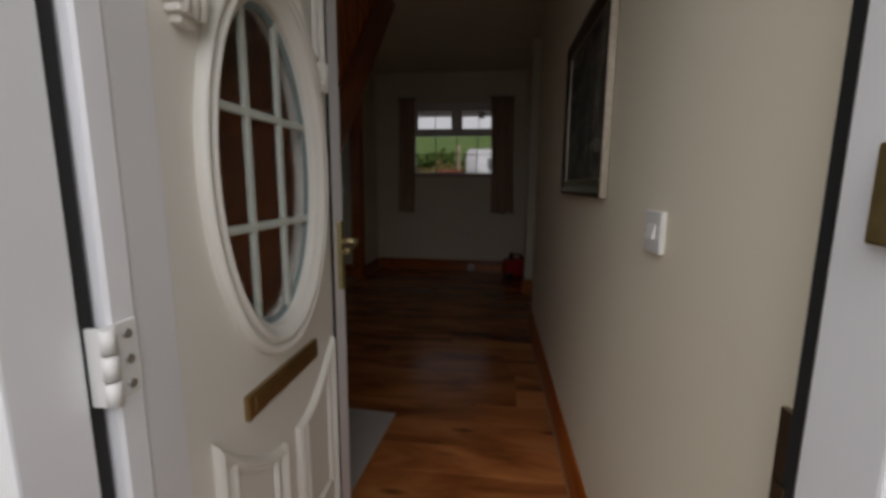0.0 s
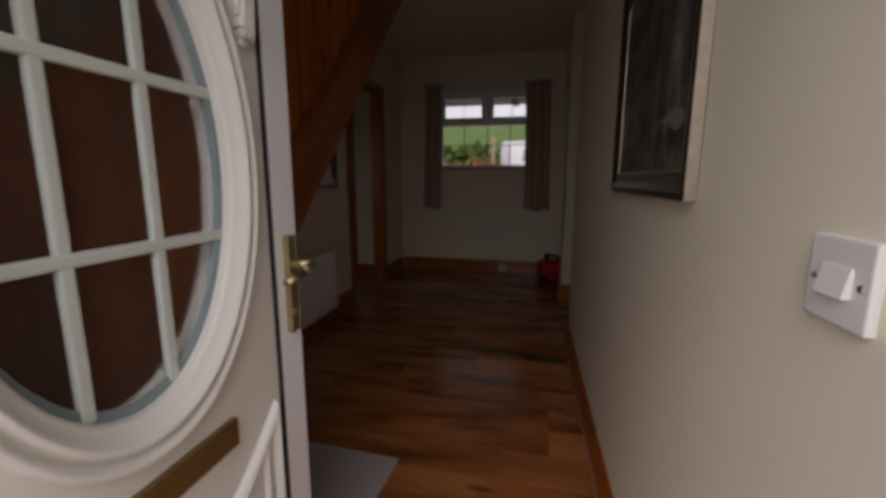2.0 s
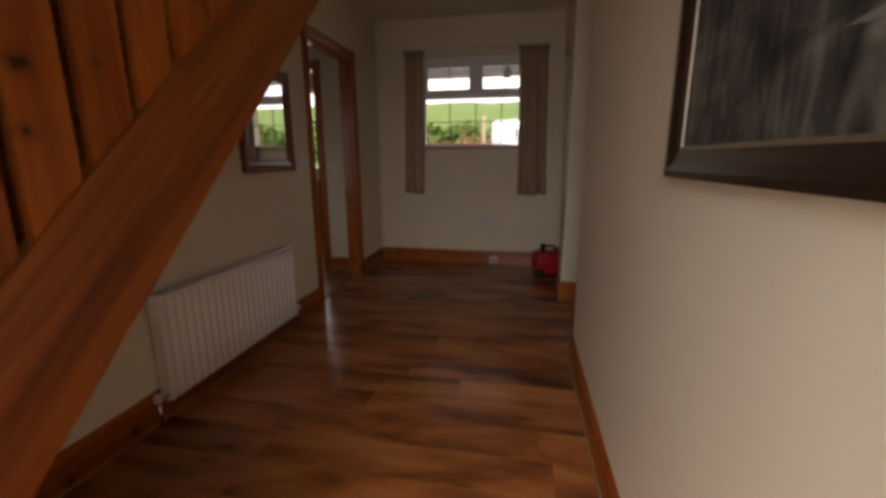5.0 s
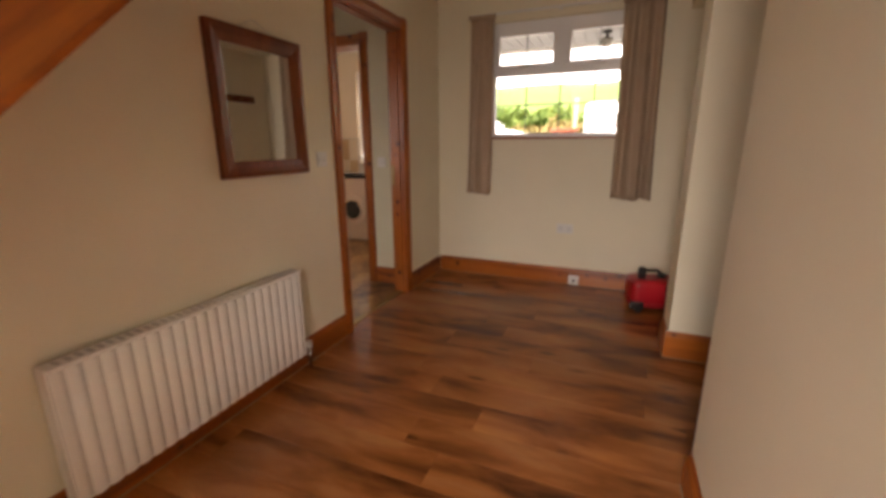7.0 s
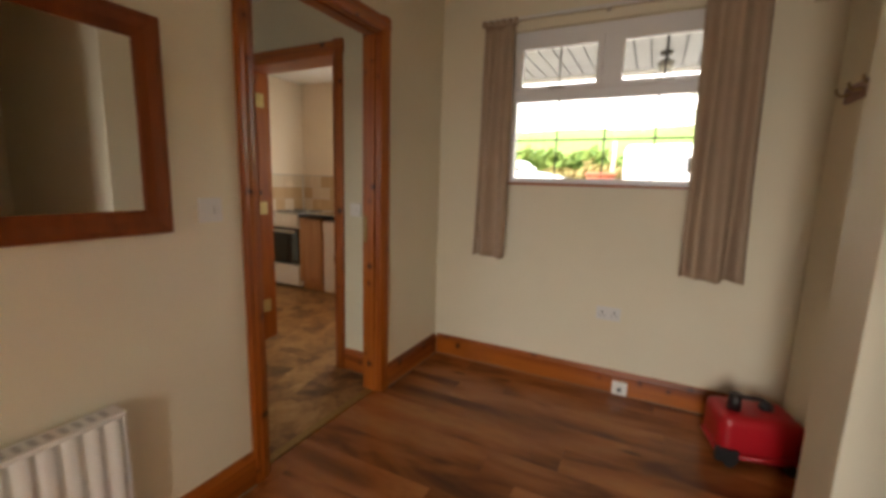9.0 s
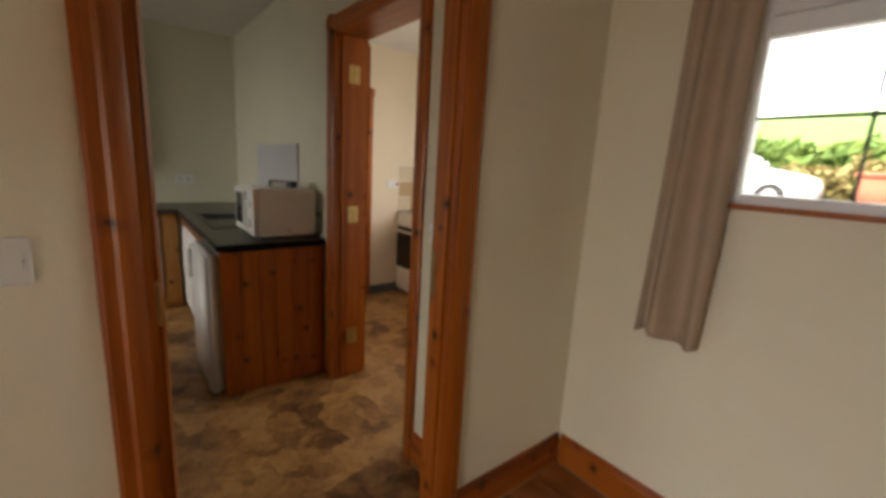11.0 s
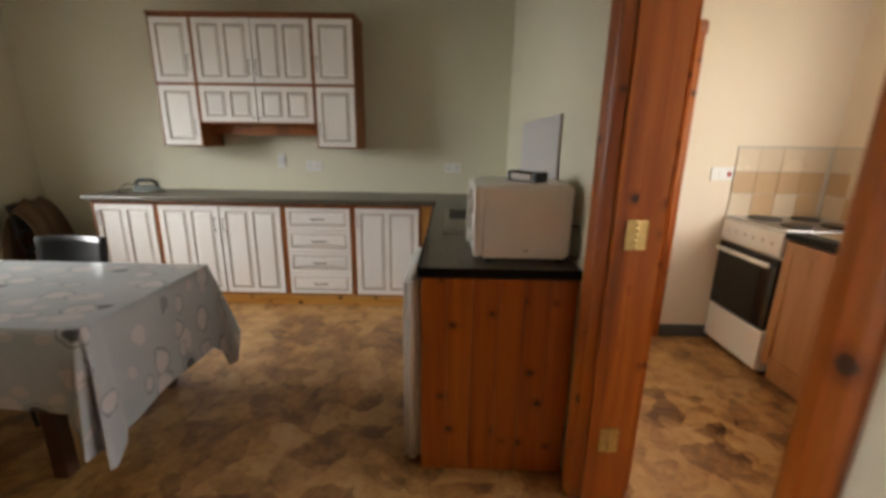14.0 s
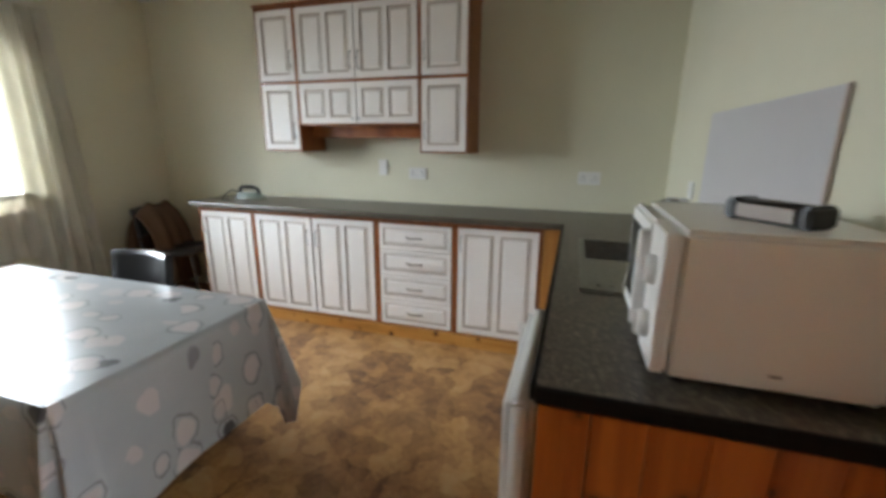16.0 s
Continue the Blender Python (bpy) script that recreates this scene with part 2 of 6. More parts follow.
def fabric(name, colour, rough=0.9, weave=420.0, through_light=0.0):
    m, n, l, b = shader(name, rough, 0, 0.2)
    co = coords(n, l)
    a, f = noise_node(n, l, co, 4, 4), noise_node(n, l, co, weave, 2)
    r = ramp_node(n, [(0.3, tuple(c * 0.82 for c in colour)), (0.7, colour)])
    l.new(mixed(n, l, 0.4, a.outputs[0], f.outputs[0]), r.inputs[0])
    l.new(r.outputs[0], b.inputs["Base Color"])
    bump(n, l, b, f.outputs[0], 0.25, 0.0015)
    if through_light:
        t = n.new("ShaderNodeBsdfTranslucent")
        l.new(r.outputs[0], t.inputs[0])
        mx = n.new("ShaderNodeMixShader")
        mx.inputs[0].default_value = through_light
        l.new(b.outputs[0], mx.inputs[1])
        l.new(t.outputs[0], mx.inputs[2])
        l.new(mx.outputs[0], n["Material Output"].inputs[0])
    return m


def glass_mat(name, rough=0.0, tint=(1, 1, 1)):
    m, n, l, b = shader(name, rough)
    gl = n.new("ShaderNodeBsdfGlossy")
    gl.inputs["Roughness"].default_value = rough
    tr = n.new("ShaderNodeBsdfTransparent")
    tr.inputs[0].default_value = (*tint, 1)
    fr = n.new("ShaderNodeFresnel")
    mx = n.new("ShaderNodeMixShader")
    l.new(fr.outputs[0], mx.inputs[0])
    l.new(tr.outputs[0], mx.inputs[1])
    l.new(gl.outputs[0], mx.inputs[2])
    l.new(mx.outputs[0], n["Material Output"].inputs[0])
    return m


def obscured_glass(name):
    """Textured bathroom-style glass of the front door."""
    m, n, l, b = shader(name, 0.6, 0, 0.1)
    b.inputs["Transmission Weight"].default_value = 0.985
    b.inputs["IOR"].default_value = 1.1
    b.inputs["Base Color"].default_value = (0.97, 0.98, 0.97, 1)
    co = coords(n, l, (9, 9, 14))
    f = noise_node(n, l, co, 2.6, 3, 0.5, 1.8)
    bump(n, l, b, f.outputs[0], 0.1, 0.006)
    haze, mx = n.new("ShaderNodeBsdfTranslucent"), n.new("ShaderNodeMixShader")
    haze.inputs[0].default_value = (0.8, 0.8, 0.76, 1)
    mx.inputs[0].default_value = 0.16
    l.new(b.outputs[0], mx.inputs[1])
    l.new(haze.outputs[0], mx.inputs[2])
    l.new(mx.outputs[0], n["Material Output"].inputs[0])
    return m


def leafy(name, lo, hi):
    m, n, l, b = shader(name, 0.7, 0, 0.2)
    g = n.new("ShaderNodeNewGeometry")
    r = ramp_node(n, [(0.0, lo), (1.0, hi)])
    l.new(g.outputs["Random Per Island"], r.inputs[0])
    l.new(r.outputs[0], b.inputs["Base Color"])
    return m


def ground_mat(name, a, c, scale):
    m, n, l, b = shader(name, 0.9, 0, 0.2)
    co = coords(n, l, shift=False)
    x, y = noise_node(n, l, co, scale, 6), noise_node(n, l, co, scale * 30, 4)
    r = ramp_node(n, [(0.3, a), (0.7, c)])
    l.new(mixed(n, l, 0.5, x.outputs[0], y.outputs[0]), r.inputs[0])
    l.new(r.outputs[0], b.inputs["Base Color"])
    bump(n, l, b, y.outputs[0], 0.4, 0.01)
    return m


M_HALL = painted("cream_wall_paint", (0.825, 0.762, 0.605), 0.75, 0.035, 0.2)
M_KITCHEN = painted("pale_green_cream_paint", (0.68, 0.655, 0.51), 0.72, 0.035, 0.2)
M_UTILITY = painted("warm_cream_paint", (0.78, 0.68, 0.54), 0.72, 0.035, 0.2)
M_CEIL = painted("white_ceiling_paint", (0.78, 0.77, 0.73), 0.85, 0.03, 0.25)
M_OUT = painted("white_render", (0.75, 0.74, 0.71), 0.9, 0.08, 0.6)
M_PINE_X, M_PINE_Y, M_PINE_Z = pine("pine_along_x", "x"), pine("pine_along_y", "y"), pine("pine_along_z", "z")
M_CARCASS = pine("stained_cabinet_pine", "z", (0.12, 0.03, 0.006), (0.22, 0.062, 0.012), (0.3, 0.1, 0.022), 0.4, False)
M_PALE_Y = pine("pale_pine_along_y", "y", (0.26, 0.1, 0.018), (0.44, 0.2, 0.042), (0.56, 0.29, 0.075), 0.35)
M_PALE_Z = pine("pale_pine_along_z", "z", (0.26, 0.1, 0.018), (0.42, 0.17, 0.036), (0.52, 0.25, 0.06), 0.35)
M_OAK = pine("oak_effect_board", "z", (0.26, 0.1, 0.03), (0.38, 0.17, 0.06), (0.44, 0.22, 0.085), 0.4, False)
M_MIRROR_FRAME = pine("dark_pine_frame", "z", (0.09, 0.018, 0.004), (0.17, 0.036, 0.008), (0.23, 0.055, 0.012), 0.3, False)
M_FLOOR = laminate("laminate_boards")
M_JOINT = painted("dark_joint", (0.035, 0.015, 0.008), 0.8)
M_VINYL = vinyl("slate_print_vinyl")
M_WORKTOP = worktop_mat("speckled_dark_worktop")
M_WORKEDGE = painted("black_worktop_edge", (0.006, 0.0055, 0.0055), 0.5, 0.1, 0.05, 0.12)
M_DOORPAINT = painted("cream_cabinet_paint", (0.81, 0.775, 0.74), 0.5, 0.05, 0.1, 0.4)
# shade in the cabinet door grooves, put into a darker brown colour
M_GROOVE_SHADE = painted("groove_shade_paint", (0.46, 0.39, 0.33), 0.6)
M_UPVC = painted("white_upvc", (0.87, 0.87, 0.885), 0.35, 0.02, 0.03, 0.5)
M_DOORSKIN = painted("cream_door_skin", (0.74, 0.71, 0.64), 0.45, 0.025, 0.12, 0.45)
M_GASKET = painted("black_rubber", (0.02, 0.02, 0.02), 0.6)
M_BRASS = metal_mat("brass", (0.72, 0.58, 0.27), 0.3)
M_SATIN = metal_mat("satin_brass", (0.5, 0.42, 0.22), 0.42)
M_OLDBRASS = metal_mat("tarnished_brass", (0.42, 0.28, 0.12), 0.42)
M_CHROME = metal_mat("chrome", (0.75, 0.75, 0.74), 0.2)
M_STEEL = metal_mat("steel", (0.55, 0.55, 0.54), 0.3)
M_BRONZE = metal_mat("bronze_handle", (0.22, 0.17, 0.12), 0.35)
M_WHITE = painted("white_plastic", (0.78, 0.77, 0.74), 0.4, 0.02, 0.03, 0.5)
M_IVORY = painted("aged_white_enamel", (0.79, 0.785, 0.75), 0.35, 0.03, 0.04, 0.5)
M_RAD = painted("white_radiator_enamel", (0.88, 0.87, 0.85), 0.35, 0.03, 0.04, 0.5)
M_BLACK = painted("black_plastic", (0.016, 0.016, 0.017), 0.35, 0.1, 0.05, 0.5)
M_BLACKGLASS = painted("black_glass", (0.008, 0.008, 0.009), 0.08, 0.05, 0.0, 0.6)
M_RED = painted("red_plastic", (0.46, 0.012, 0.02), 0.32, 0.08, 0.05, 0.5)
M_GREY = painted("grey_plastic", (0.3, 0.29, 0.27), 0.45, 0.08, 0.06)
M_BOARD = painted("pale_grey_panel", (0.53, 0.515, 0.525), 0.35, 0.03, 0.03, 0.5)
M_CLOTH = oilcloth("printed_oilcloth")
M_CURTAIN = fabric("taupe_curtain_cloth", (0.48, 0.355, 0.26), 0.9)
M_NET = fabric("cream_curtain_cloth", (0.72, 0.69, 0.6), 0.9, 300.0, 0.4)
M_THROW = fabric("brown_throw_cloth", (0.16, 0.1, 0.062), 0.95)
M_LEATHER = painted("black_leatherette", (0.02, 0.02, 0.023), 0.3, 0.2, 0.3, 0.5)
M_MAT = fabric("grey_mat_pile", (0.42, 0.38, 0.35), 0.95, 600.0)
M_DARKMAT = fabric("dark_mat_pile", (0.035, 0.022, 0.018), 0.95, 600.0)
M_GLASS, M_OBSCURE = glass_mat("clear_glass"), obscured_glass("obscured_glass")
M_BEAD = painted("dusty_sealant", (0.3, 0.22, 0.14), 0.9)
M_DARKWOOD = painted("dark_stained_wood", (0.06, 0.025, 0.012), 0.5, 0.2, 0.2)
M_DRAINER = metal_mat("dull_steel", (0.34, 0.33, 0.3), 0.42)
M_LEAD = painted("lead_strip", (0.06, 0.06, 0.06), 0.5)
M_TILE_A = painted("cream_tile", (0.68, 0.57, 0.42), 0.25, 0.06, 0.05, 0.5)
M_TILE_B = painted("tan_tile", (0.55, 0.38, 0.22), 0.25, 0.08, 0.05, 0.5)
M_GROUT = painted("grout", (0.55, 0.5, 0.43), 0.85)
M_GRAVEL = ground_mat("gravel_ground", (0.2, 0.19, 0.17), (0.34, 0.32, 0.29), 0.6)
M_GRASS = ground_mat("grass_field", (0.09, 0.17, 0.035), (0.17, 0.25, 0.07), 0.25)
M_HEDGE = leafy("hedge_leaves", (0.05, 0.11, 0.02), (0.2, 0.28, 0.07))
M_BRACKEN = leafy("dry_bracken_leaves", (0.2, 0.15, 0.06), (0.3, 0.26, 0.1))
M_BARK = painted("grey_bark", (0.2, 0.16, 0.11), 0.9, 0.2, 0.8)
M_TERRACOTTA = painted("terracotta", (0.42, 0.14, 0.08), 0.8, 0.12, 0.3)
M_CARPAINT = painted("white_car_paint", (0.8, 0.8, 0.81), 0.2, 0.02, 0.0, 0.6)
M_SOFFIT = painted("grey_white_soffit_board", (0.34, 0.35, 0.37), 0.6, 0.08, 0.1)
M_SLATE = painted("slate_roof", (0.1, 0.11, 0.12), 0.7, 0.15, 0.4)


# ---- building helpers ----
def box(bm, x0, x1, y0, y1, z0, z1, bevel=0.0, mi=0):
    vs = [bm.verts.new((x, y, z)) for z in (z0, z1) for y in (y0, y1) for x in (x0, x1)]
    fs = [bm.faces.new([vs[i] for i in q]) for q in ((0, 2, 3, 1), (4, 5, 7, 6), (0, 1, 5, 4), (2, 6, 7, 3), (0, 4, 6, 2), (1, 3, 7, 5))]
    for f in fs:
        f.material_index = mi
    if bevel:
        es = list({e for f in fs for e in f.edges})
        r = bmesh.ops.bevel(bm, geom=es, offset=bevel, segments=2, affect="EDGES", profile=0.6)
        for f in r["faces"]:
            f.material_index = mi
    return vs


def boxed(*boxes, bevel=0.0):
    bm = bmesh.new()
    for b in boxes:
        box(bm, *b, bevel=bevel)
    return bm


def tube(bm, p, q, r, r2=None, n=12, cap=True):
    p, q = Vector(p), Vector(q)
    d = (q - p).normalized()
    u = d.orthogonal().normalized()
    v = d.cross(u)
    r2 = r if r2 is None else r2
    rings = []
    for c, rr in ((p, r), (q, r2)):
        rings.append([bm.verts.new(c + u * math.cos(a) * rr + v * math.sin(a) * rr) for a in (2 * math.pi * i / n for i in range(n))])
    for i in range(n):
        f = bm.faces.new((rings[0][i], rings[0][(i + 1) % n], rings[1][(i + 1) % n], rings[1][i]))
        f.smooth = True
    if cap:
        bm.faces.new(rings[0][::-1])
        bm.faces.new(rings[1])


def bent_tube(bm, pts, r, n=10):
    for a, b in zip(pts, pts[1:]):
        tube(bm, a, b, r, n=n)


def extrude_profile(bm, pts, axis, a, b, mi=0):
    """A closed profile swept along an axis from a to b; pts are the two other coordinates in order."""
    i = "xyz".index(axis)

    def at(p, v):
        c = list(p)
        c.insert(i, v)
        return bm.verts.new(c)
    lo, hi = [at(p, a) for p in pts], [at(p, b) for p in pts]
    n = len(pts)
    fs = [bm.faces.new((lo[k], lo[(k + 1) % n], hi[(k + 1) % n], hi[k])) for k in range(n)]
    fs += [bm.faces.new(lo[::-1]), bm.faces.new(hi)]
    for f in fs:
        f.material_index = mi
    return fs


def finish(bm, name, mats, parent=None, label="", smooth=False):
    bmesh.ops.recalc_face_normals(bm, faces=bm.faces)
    me = bpy.data.meshes.new(name)
    bm.to_mesh(me)
    bm.free()
    for m in mats if isinstance(mats, (list, tuple)) else [mats]:
        me.materials.append(m)
    if smooth:
        for p in me.polygons:
            p.use_smooth = True
    ob = new(name, me)
    if parent is not None:
        ob.parent = parent
    if label:
        ob["label"] = label
    return ob


def part(name, bm, material, parent, label="", smooth=False):
    return finish(bm, name, material, parent, label, smooth)


def thing(name, label, category, at=(0, 0, 0), rz=0.0, group=""):
    ob = new(name)
    ob.empty_display_size = 0.1
    ob.matrix_world = pose(*at, 0, 0, rz)
    return tagged(ob, label, category, group)


def structure(name, bm, mats, label, category):
    return tagged(finish(bm, name, mats), label, category, "", "structure")


# ---- setting: walls, floors, ceilings ----
HX0, HX1, HY0, HY1, HZ = -1.39, 0.605, 1.28, 6.665, 2.70
KX0, KY0, KY1, KZ = -5.14, 1.78, 6.065, 2.53

structure("wall_hall_west", boxed((-1.449, -1.39, 1.08, 5.035, -0.1, 2.8), (-1.449, -1.39, 5.035, 5.935, 2.17, 2.8), (-1.449, -1.39, 5.935, 6.93, -0.1, 2.8), (-1.449, -1.39, 1.08, 4.7, 2.8, 5.0)),
          M_HALL, "cream painted plaster wall of the hall", "wall")
structure("wall_kitchen_east", boxed((-1.505, -1.451, 1.58, 5.035, -0.1, 2.6), (-1.505, -1.451, 5.035, 5.935, 2.17, 2.6), (-1.505, -1.451, 5.935, 6.063, -0.1, 2.6)),
          M_KITCHEN, "pale green-cream painted kitchen wall", "wall")
structure("wall_hall_east", boxed((0.605, 0.725, 1.08, 4.36, -0.1, 2.8), (0.725, 2.3, 4.24, 4.36, -0.1, 2.8)), M_HALL, "cream painted plaster wall ending at a side passage", "wall")
structure("wall_passage", boxed((0.63, 2.3, 5.465, 5.75, -0.1, 2.8), (0.80, 0.95, 5.75, 6.665, -0.1, 2.8), (2.3, 2.42, 4.24, 5.75, -0.1, 2.8)), M_HALL, "cream painted plaster wall beside the passage", "wall")
structure("trim_recess_lintel", boxed((0.66, 0.799, 5.752, 6.663, 2.25, 2.698)), M_HALL, "cream plaster lintel over the recess", "lintel")
structure("wall_hall_north", boxed((-1.39, -0.89, 6.665, 6.93, -0.1, 2.8), (0.36, 0.95, 6.665, 6.93, -0.1, 2.8), (-0.89, 0.36, 6.665, 6.93, -0.1, 1.34), (-0.89, 0.36, 6.665, 6.93, 2.31, 2.8)),
          M_HALL, "cream painted plaster wall with a window", "wall")
structure("wall_front", boxed((-1.39, -0.29, 1.08, 1.28, -0.3, 2.8), (0.636, 2.4, 0.98, 1.08, -0.3, 2.8), (0.5, 0.605, 1.09, 1.19, 2.3, 2.4), (-0.29, 0.605, 1.08, 1.28, 2.16, 2.8), (-1.39, 0.605, 1.08, 1.28, 2.8, 5.0)), M_HALL, "plastered front wall round the door", "wall")
structure("wall_kitchen_west", boxed((-5.34, -5.14, 1.58, 6.265, -0.1, 2.6)), M_KITCHEN, "pale green-cream painted kitchen wall", "wall")
structure("wall_kitchen_south", boxed((-5.14, -4.14, 1.58, 1.78, -0.1, 2.6), (-3.0, -1.451, 1.58, 1.78, -0.1, 2.6), (-4.14, -3.0, 1.58, 1.78, -0.1, 0.9), (-4.14, -3.0, 1.58, 1.78, 2.1, 2.6)),
          M_KITCHEN, "pale green-cream kitchen wall with a window", "wall")
structure("wall_kitchen_north", boxed((-5.14, -2.74, 6.065, 6.163, -0.1, 2.6), (-1.843, -1.451, 6.065, 6.163, -0.1, 2.6), (-2.74, -1.843, 6.065, 6.163, 2.14, 2.6)),
          M_KITCHEN, "pale green-cream kitchen wall with a doorway", "wall")
structure("wall_utility_south", boxed((-4.32, -2.74, 6.165, 6.265, -0.1, 2.6), (-1.843, -1.451, 6.165, 6.265, -0.1, 2.6), (-2.74, -1.843, 6.165, 6.265, 2.14, 2.6)), M_UTILITY, "warm cream utility room wall", "wall")
structure("wall_utility_west", boxed((-4.32, -4.2, 6.265, 6.30, -0.1, 2.6), (-4.32, -4.2, 7.07, 8.1, -0.1, 2.6), (-4.32, -4.2, 6.30, 7.07, 2.06, 2.6)), M_UTILITY, "warm cream utility room wall with a doorway", "wall")
structure("wall_utility_north", boxed((-4.32, -3.26, 8.1, 8.3, -0.1, 2.6), (-1.72, -1.45, 8.1, 8.3, -0.1, 2.6), (-3.26, -1.72, 8.1, 8.3, -0.1, 1.02), (-3.26, -1.72, 8.1, 8.3, 2.27, 2.6)), M_UTILITY, "warm cream utility room wall with a window", "wall")
structure("wall_utility_east", boxed((-1.6, -1.492, 6.265, 8.1, -0.1, 2.6)), M_UTILITY, "warm cream utility room wall", "wall")
# the north wall's opening is unseen, added for the back room lamp
structure("wall_back_room", boxed((-5.75, -5.65, 6.265, 8.3, -0.1, 2.6), (-5.65, -5.4, 8.2, 8.3, -0.1, 2.6), (-4.5, -4.32, 8.2, 8.3, -0.1, 2.6), (-5.4, -4.5, 8.2, 8.3, -0.1, 0.95), (-5.4, -4.5, 8.2, 8.3, 2.05, 2.6), (-5.65, -5.34, 6.2, 6.265, -0.1, 2.6)), M_UTILITY, "white wall of the room beyond the utility room", "wall")
structure("ceiling_hall", boxed((-0.6, 2.42, 1.28, 6.665, HZ, 2.8), (-1.39, -0.6, 4.6, 6.665, HZ, 2.8), (-1.39, -0.6, 1.28, 1.7, HZ, 2.8)), M_HALL, "cream painted plaster ceiling of the hall", "ceiling")
structure("ceiling_stairwell", boxed((-1.49, -0.4, 1.08, 4.8, 5.0, 5.1), (-0.6, -0.5, 1.28, 4.7, 2.8, 5.0), (-1.39, -0.6, 4.6, 4.7, 2.8, 5.0)), M_CEIL, "white painted ceiling above the stairs", "ceiling")
structure("ceiling_kitchen", boxed((-5.34, -1.492, 1.58, 6.163, KZ, 2.66)), M_CEIL, "white painted kitchen ceiling", "ceiling")
structure("ceiling_utility", boxed((-5.75, -1.492, 6.165, 8.3, KZ, 2.66)), M_CEIL, "white painted utility room ceiling", "ceiling")
structure("roof", boxed((-1.6, -0.38, 1.0, 4.9, 5.105, 5.2), (-0.492, 2.6, 0.97, 4.905, 2.805, 2.9), (-1.455, 2.6, 4.91, 6.95, 2.805, 2.9), (-5.9, -1.456, 1.0, 8.42, 2.665, 2.75)), M_SLATE, "dark slate roof slab", "roof")

# floors
hall_floor = structure("floor_hall", boxed((-1.455, 2.42, 1.2, 6.665, -0.12, -0.009)), M_JOINT, "brown walnut-look laminate floor boards", "floor")
structure("floor_kitchen", boxed((-5.34, -1.455, 1.58, 6.163, -0.12, 0.0)), M_VINYL, "brown slate-print sheet vinyl floor", "floor")
structure("floor_utility", boxed((-5.75, -1.492, 6.163, 8.3, -0.12, 0.0)), M_VINYL, "brown slate-print sheet vinyl floor", "floor")
structure("threshold_strip", boxed((-1.48, -1.43, 5.065, 5.905, 0.0, 0.007), bevel=0.002), M_OLDBRASS, "worn brass threshold strip between floors", "threshold")


# skirting boards
def skirting(name, axis, a, b, face, out, h=0.155, d=0.018):
    """A skirting board with a rounded top; out is the side of the wall it stands on (+1 or -1)."""
    prof = [(0, 0), (d, 0), (d, h - 0.03), (d - 0.004, h - 0.022), (d - 0.006, h - 0.012), (d - 0.012, h), (0, h)]
    bm = bmesh.new()
    if axis == "y":
        extrude_profile(bm, [(face + out * p, q) for p, q in prof], "y", a, b)
    else:
        extrude_profile(bm, [(face + out * p, q) for p, q in prof], "x", a, b)
    board = structure(name, bm, M_PINE_Y if axis == "y" else M_PINE_X, "varnished knotty pine skirting board", "skirting")
    f0, f1 = sorted((face + out * d, face + out * (d + 0.004)))
    part("sealant_bead", boxed((f0, f1, a, b, 0.0, 0.004) if axis == "y" else (a, b, f0, f1, 0.0, 0.004)), M_BEAD, board)
    return board


skirting("baseboard", "y", 1.30, 4.36, 0.605, -1)
skirting("baseboard", "y", 5.45, 5.72, 0.63, -1)
skirting("baseboard", "y", 5.78, 6.64, 0.80, -1)
skirting("baseboard", "x", 0.612, 2.3, 5.465, -1, 0.17)
skirting("baseboard", "y", 1.30, 4.98, -1.39, 1)
skirting("baseboard", "y", 5.985, 6.645, -1.39, 1)
skirting("baseboard", "x", -1.37, 0.78, 6.665, -1)
skirting("baseboard", "x", -1.783, -1.507, 6.065, -1)
skirting("baseboard", "y", 1.8, 4.97, -1.505, -1)
skirting("baseboard", "x", -5.14, -1.53, 1.78, 1)
skirting("baseboard", "y", 6.3, 8.19, -5.65, 1)
tagged(finish(boxed((-4.2, -4.185, 7.13, 7.5, 0.0, 0.09)), "baseboard", M_SLATE), "dark grey skirting in the utility room", "skirting", "", "structure")

# ---- door linings and casings ----
CAS = [(0, 0), (0.078, 0), (0.078, 0.012), (0.068, 0.02), (0.046, 0.017), (0.037, 0.022), (0.017, 0.017), (0.006, 0.013), (0, 0.01)]


def casing_leg(parent, plane, out, edge, side, z0, z1, along):
    """An upright moulding on a wall; edge is the opening's side, side the way the board runs from it."""
    bm = bmesh.new()
    pts = [((plane + out * d, edge + side * w) if along == "y" else (edge + side * w, plane + out * d)) for w, d in CAS]
    extrude_profile(bm, pts, "z", z0, z1)
    return part("casing", bm, M_PINE_Z, parent)


def casing_head(parent, plane, out, a, b, z, along):
    bm = bmesh.new()
    if along == "y":
        extrude_profile(bm, [(plane + out * d, z + w) for w, d in CAS], "y", a, b)
        return part("casing", bm, M_PINE_Y, parent)
    extrude_profile(bm, [(plane + out * d, z + w) for w, d in CAS], "x", a, b)
    return part("casing", bm, M_PINE_X, parent)


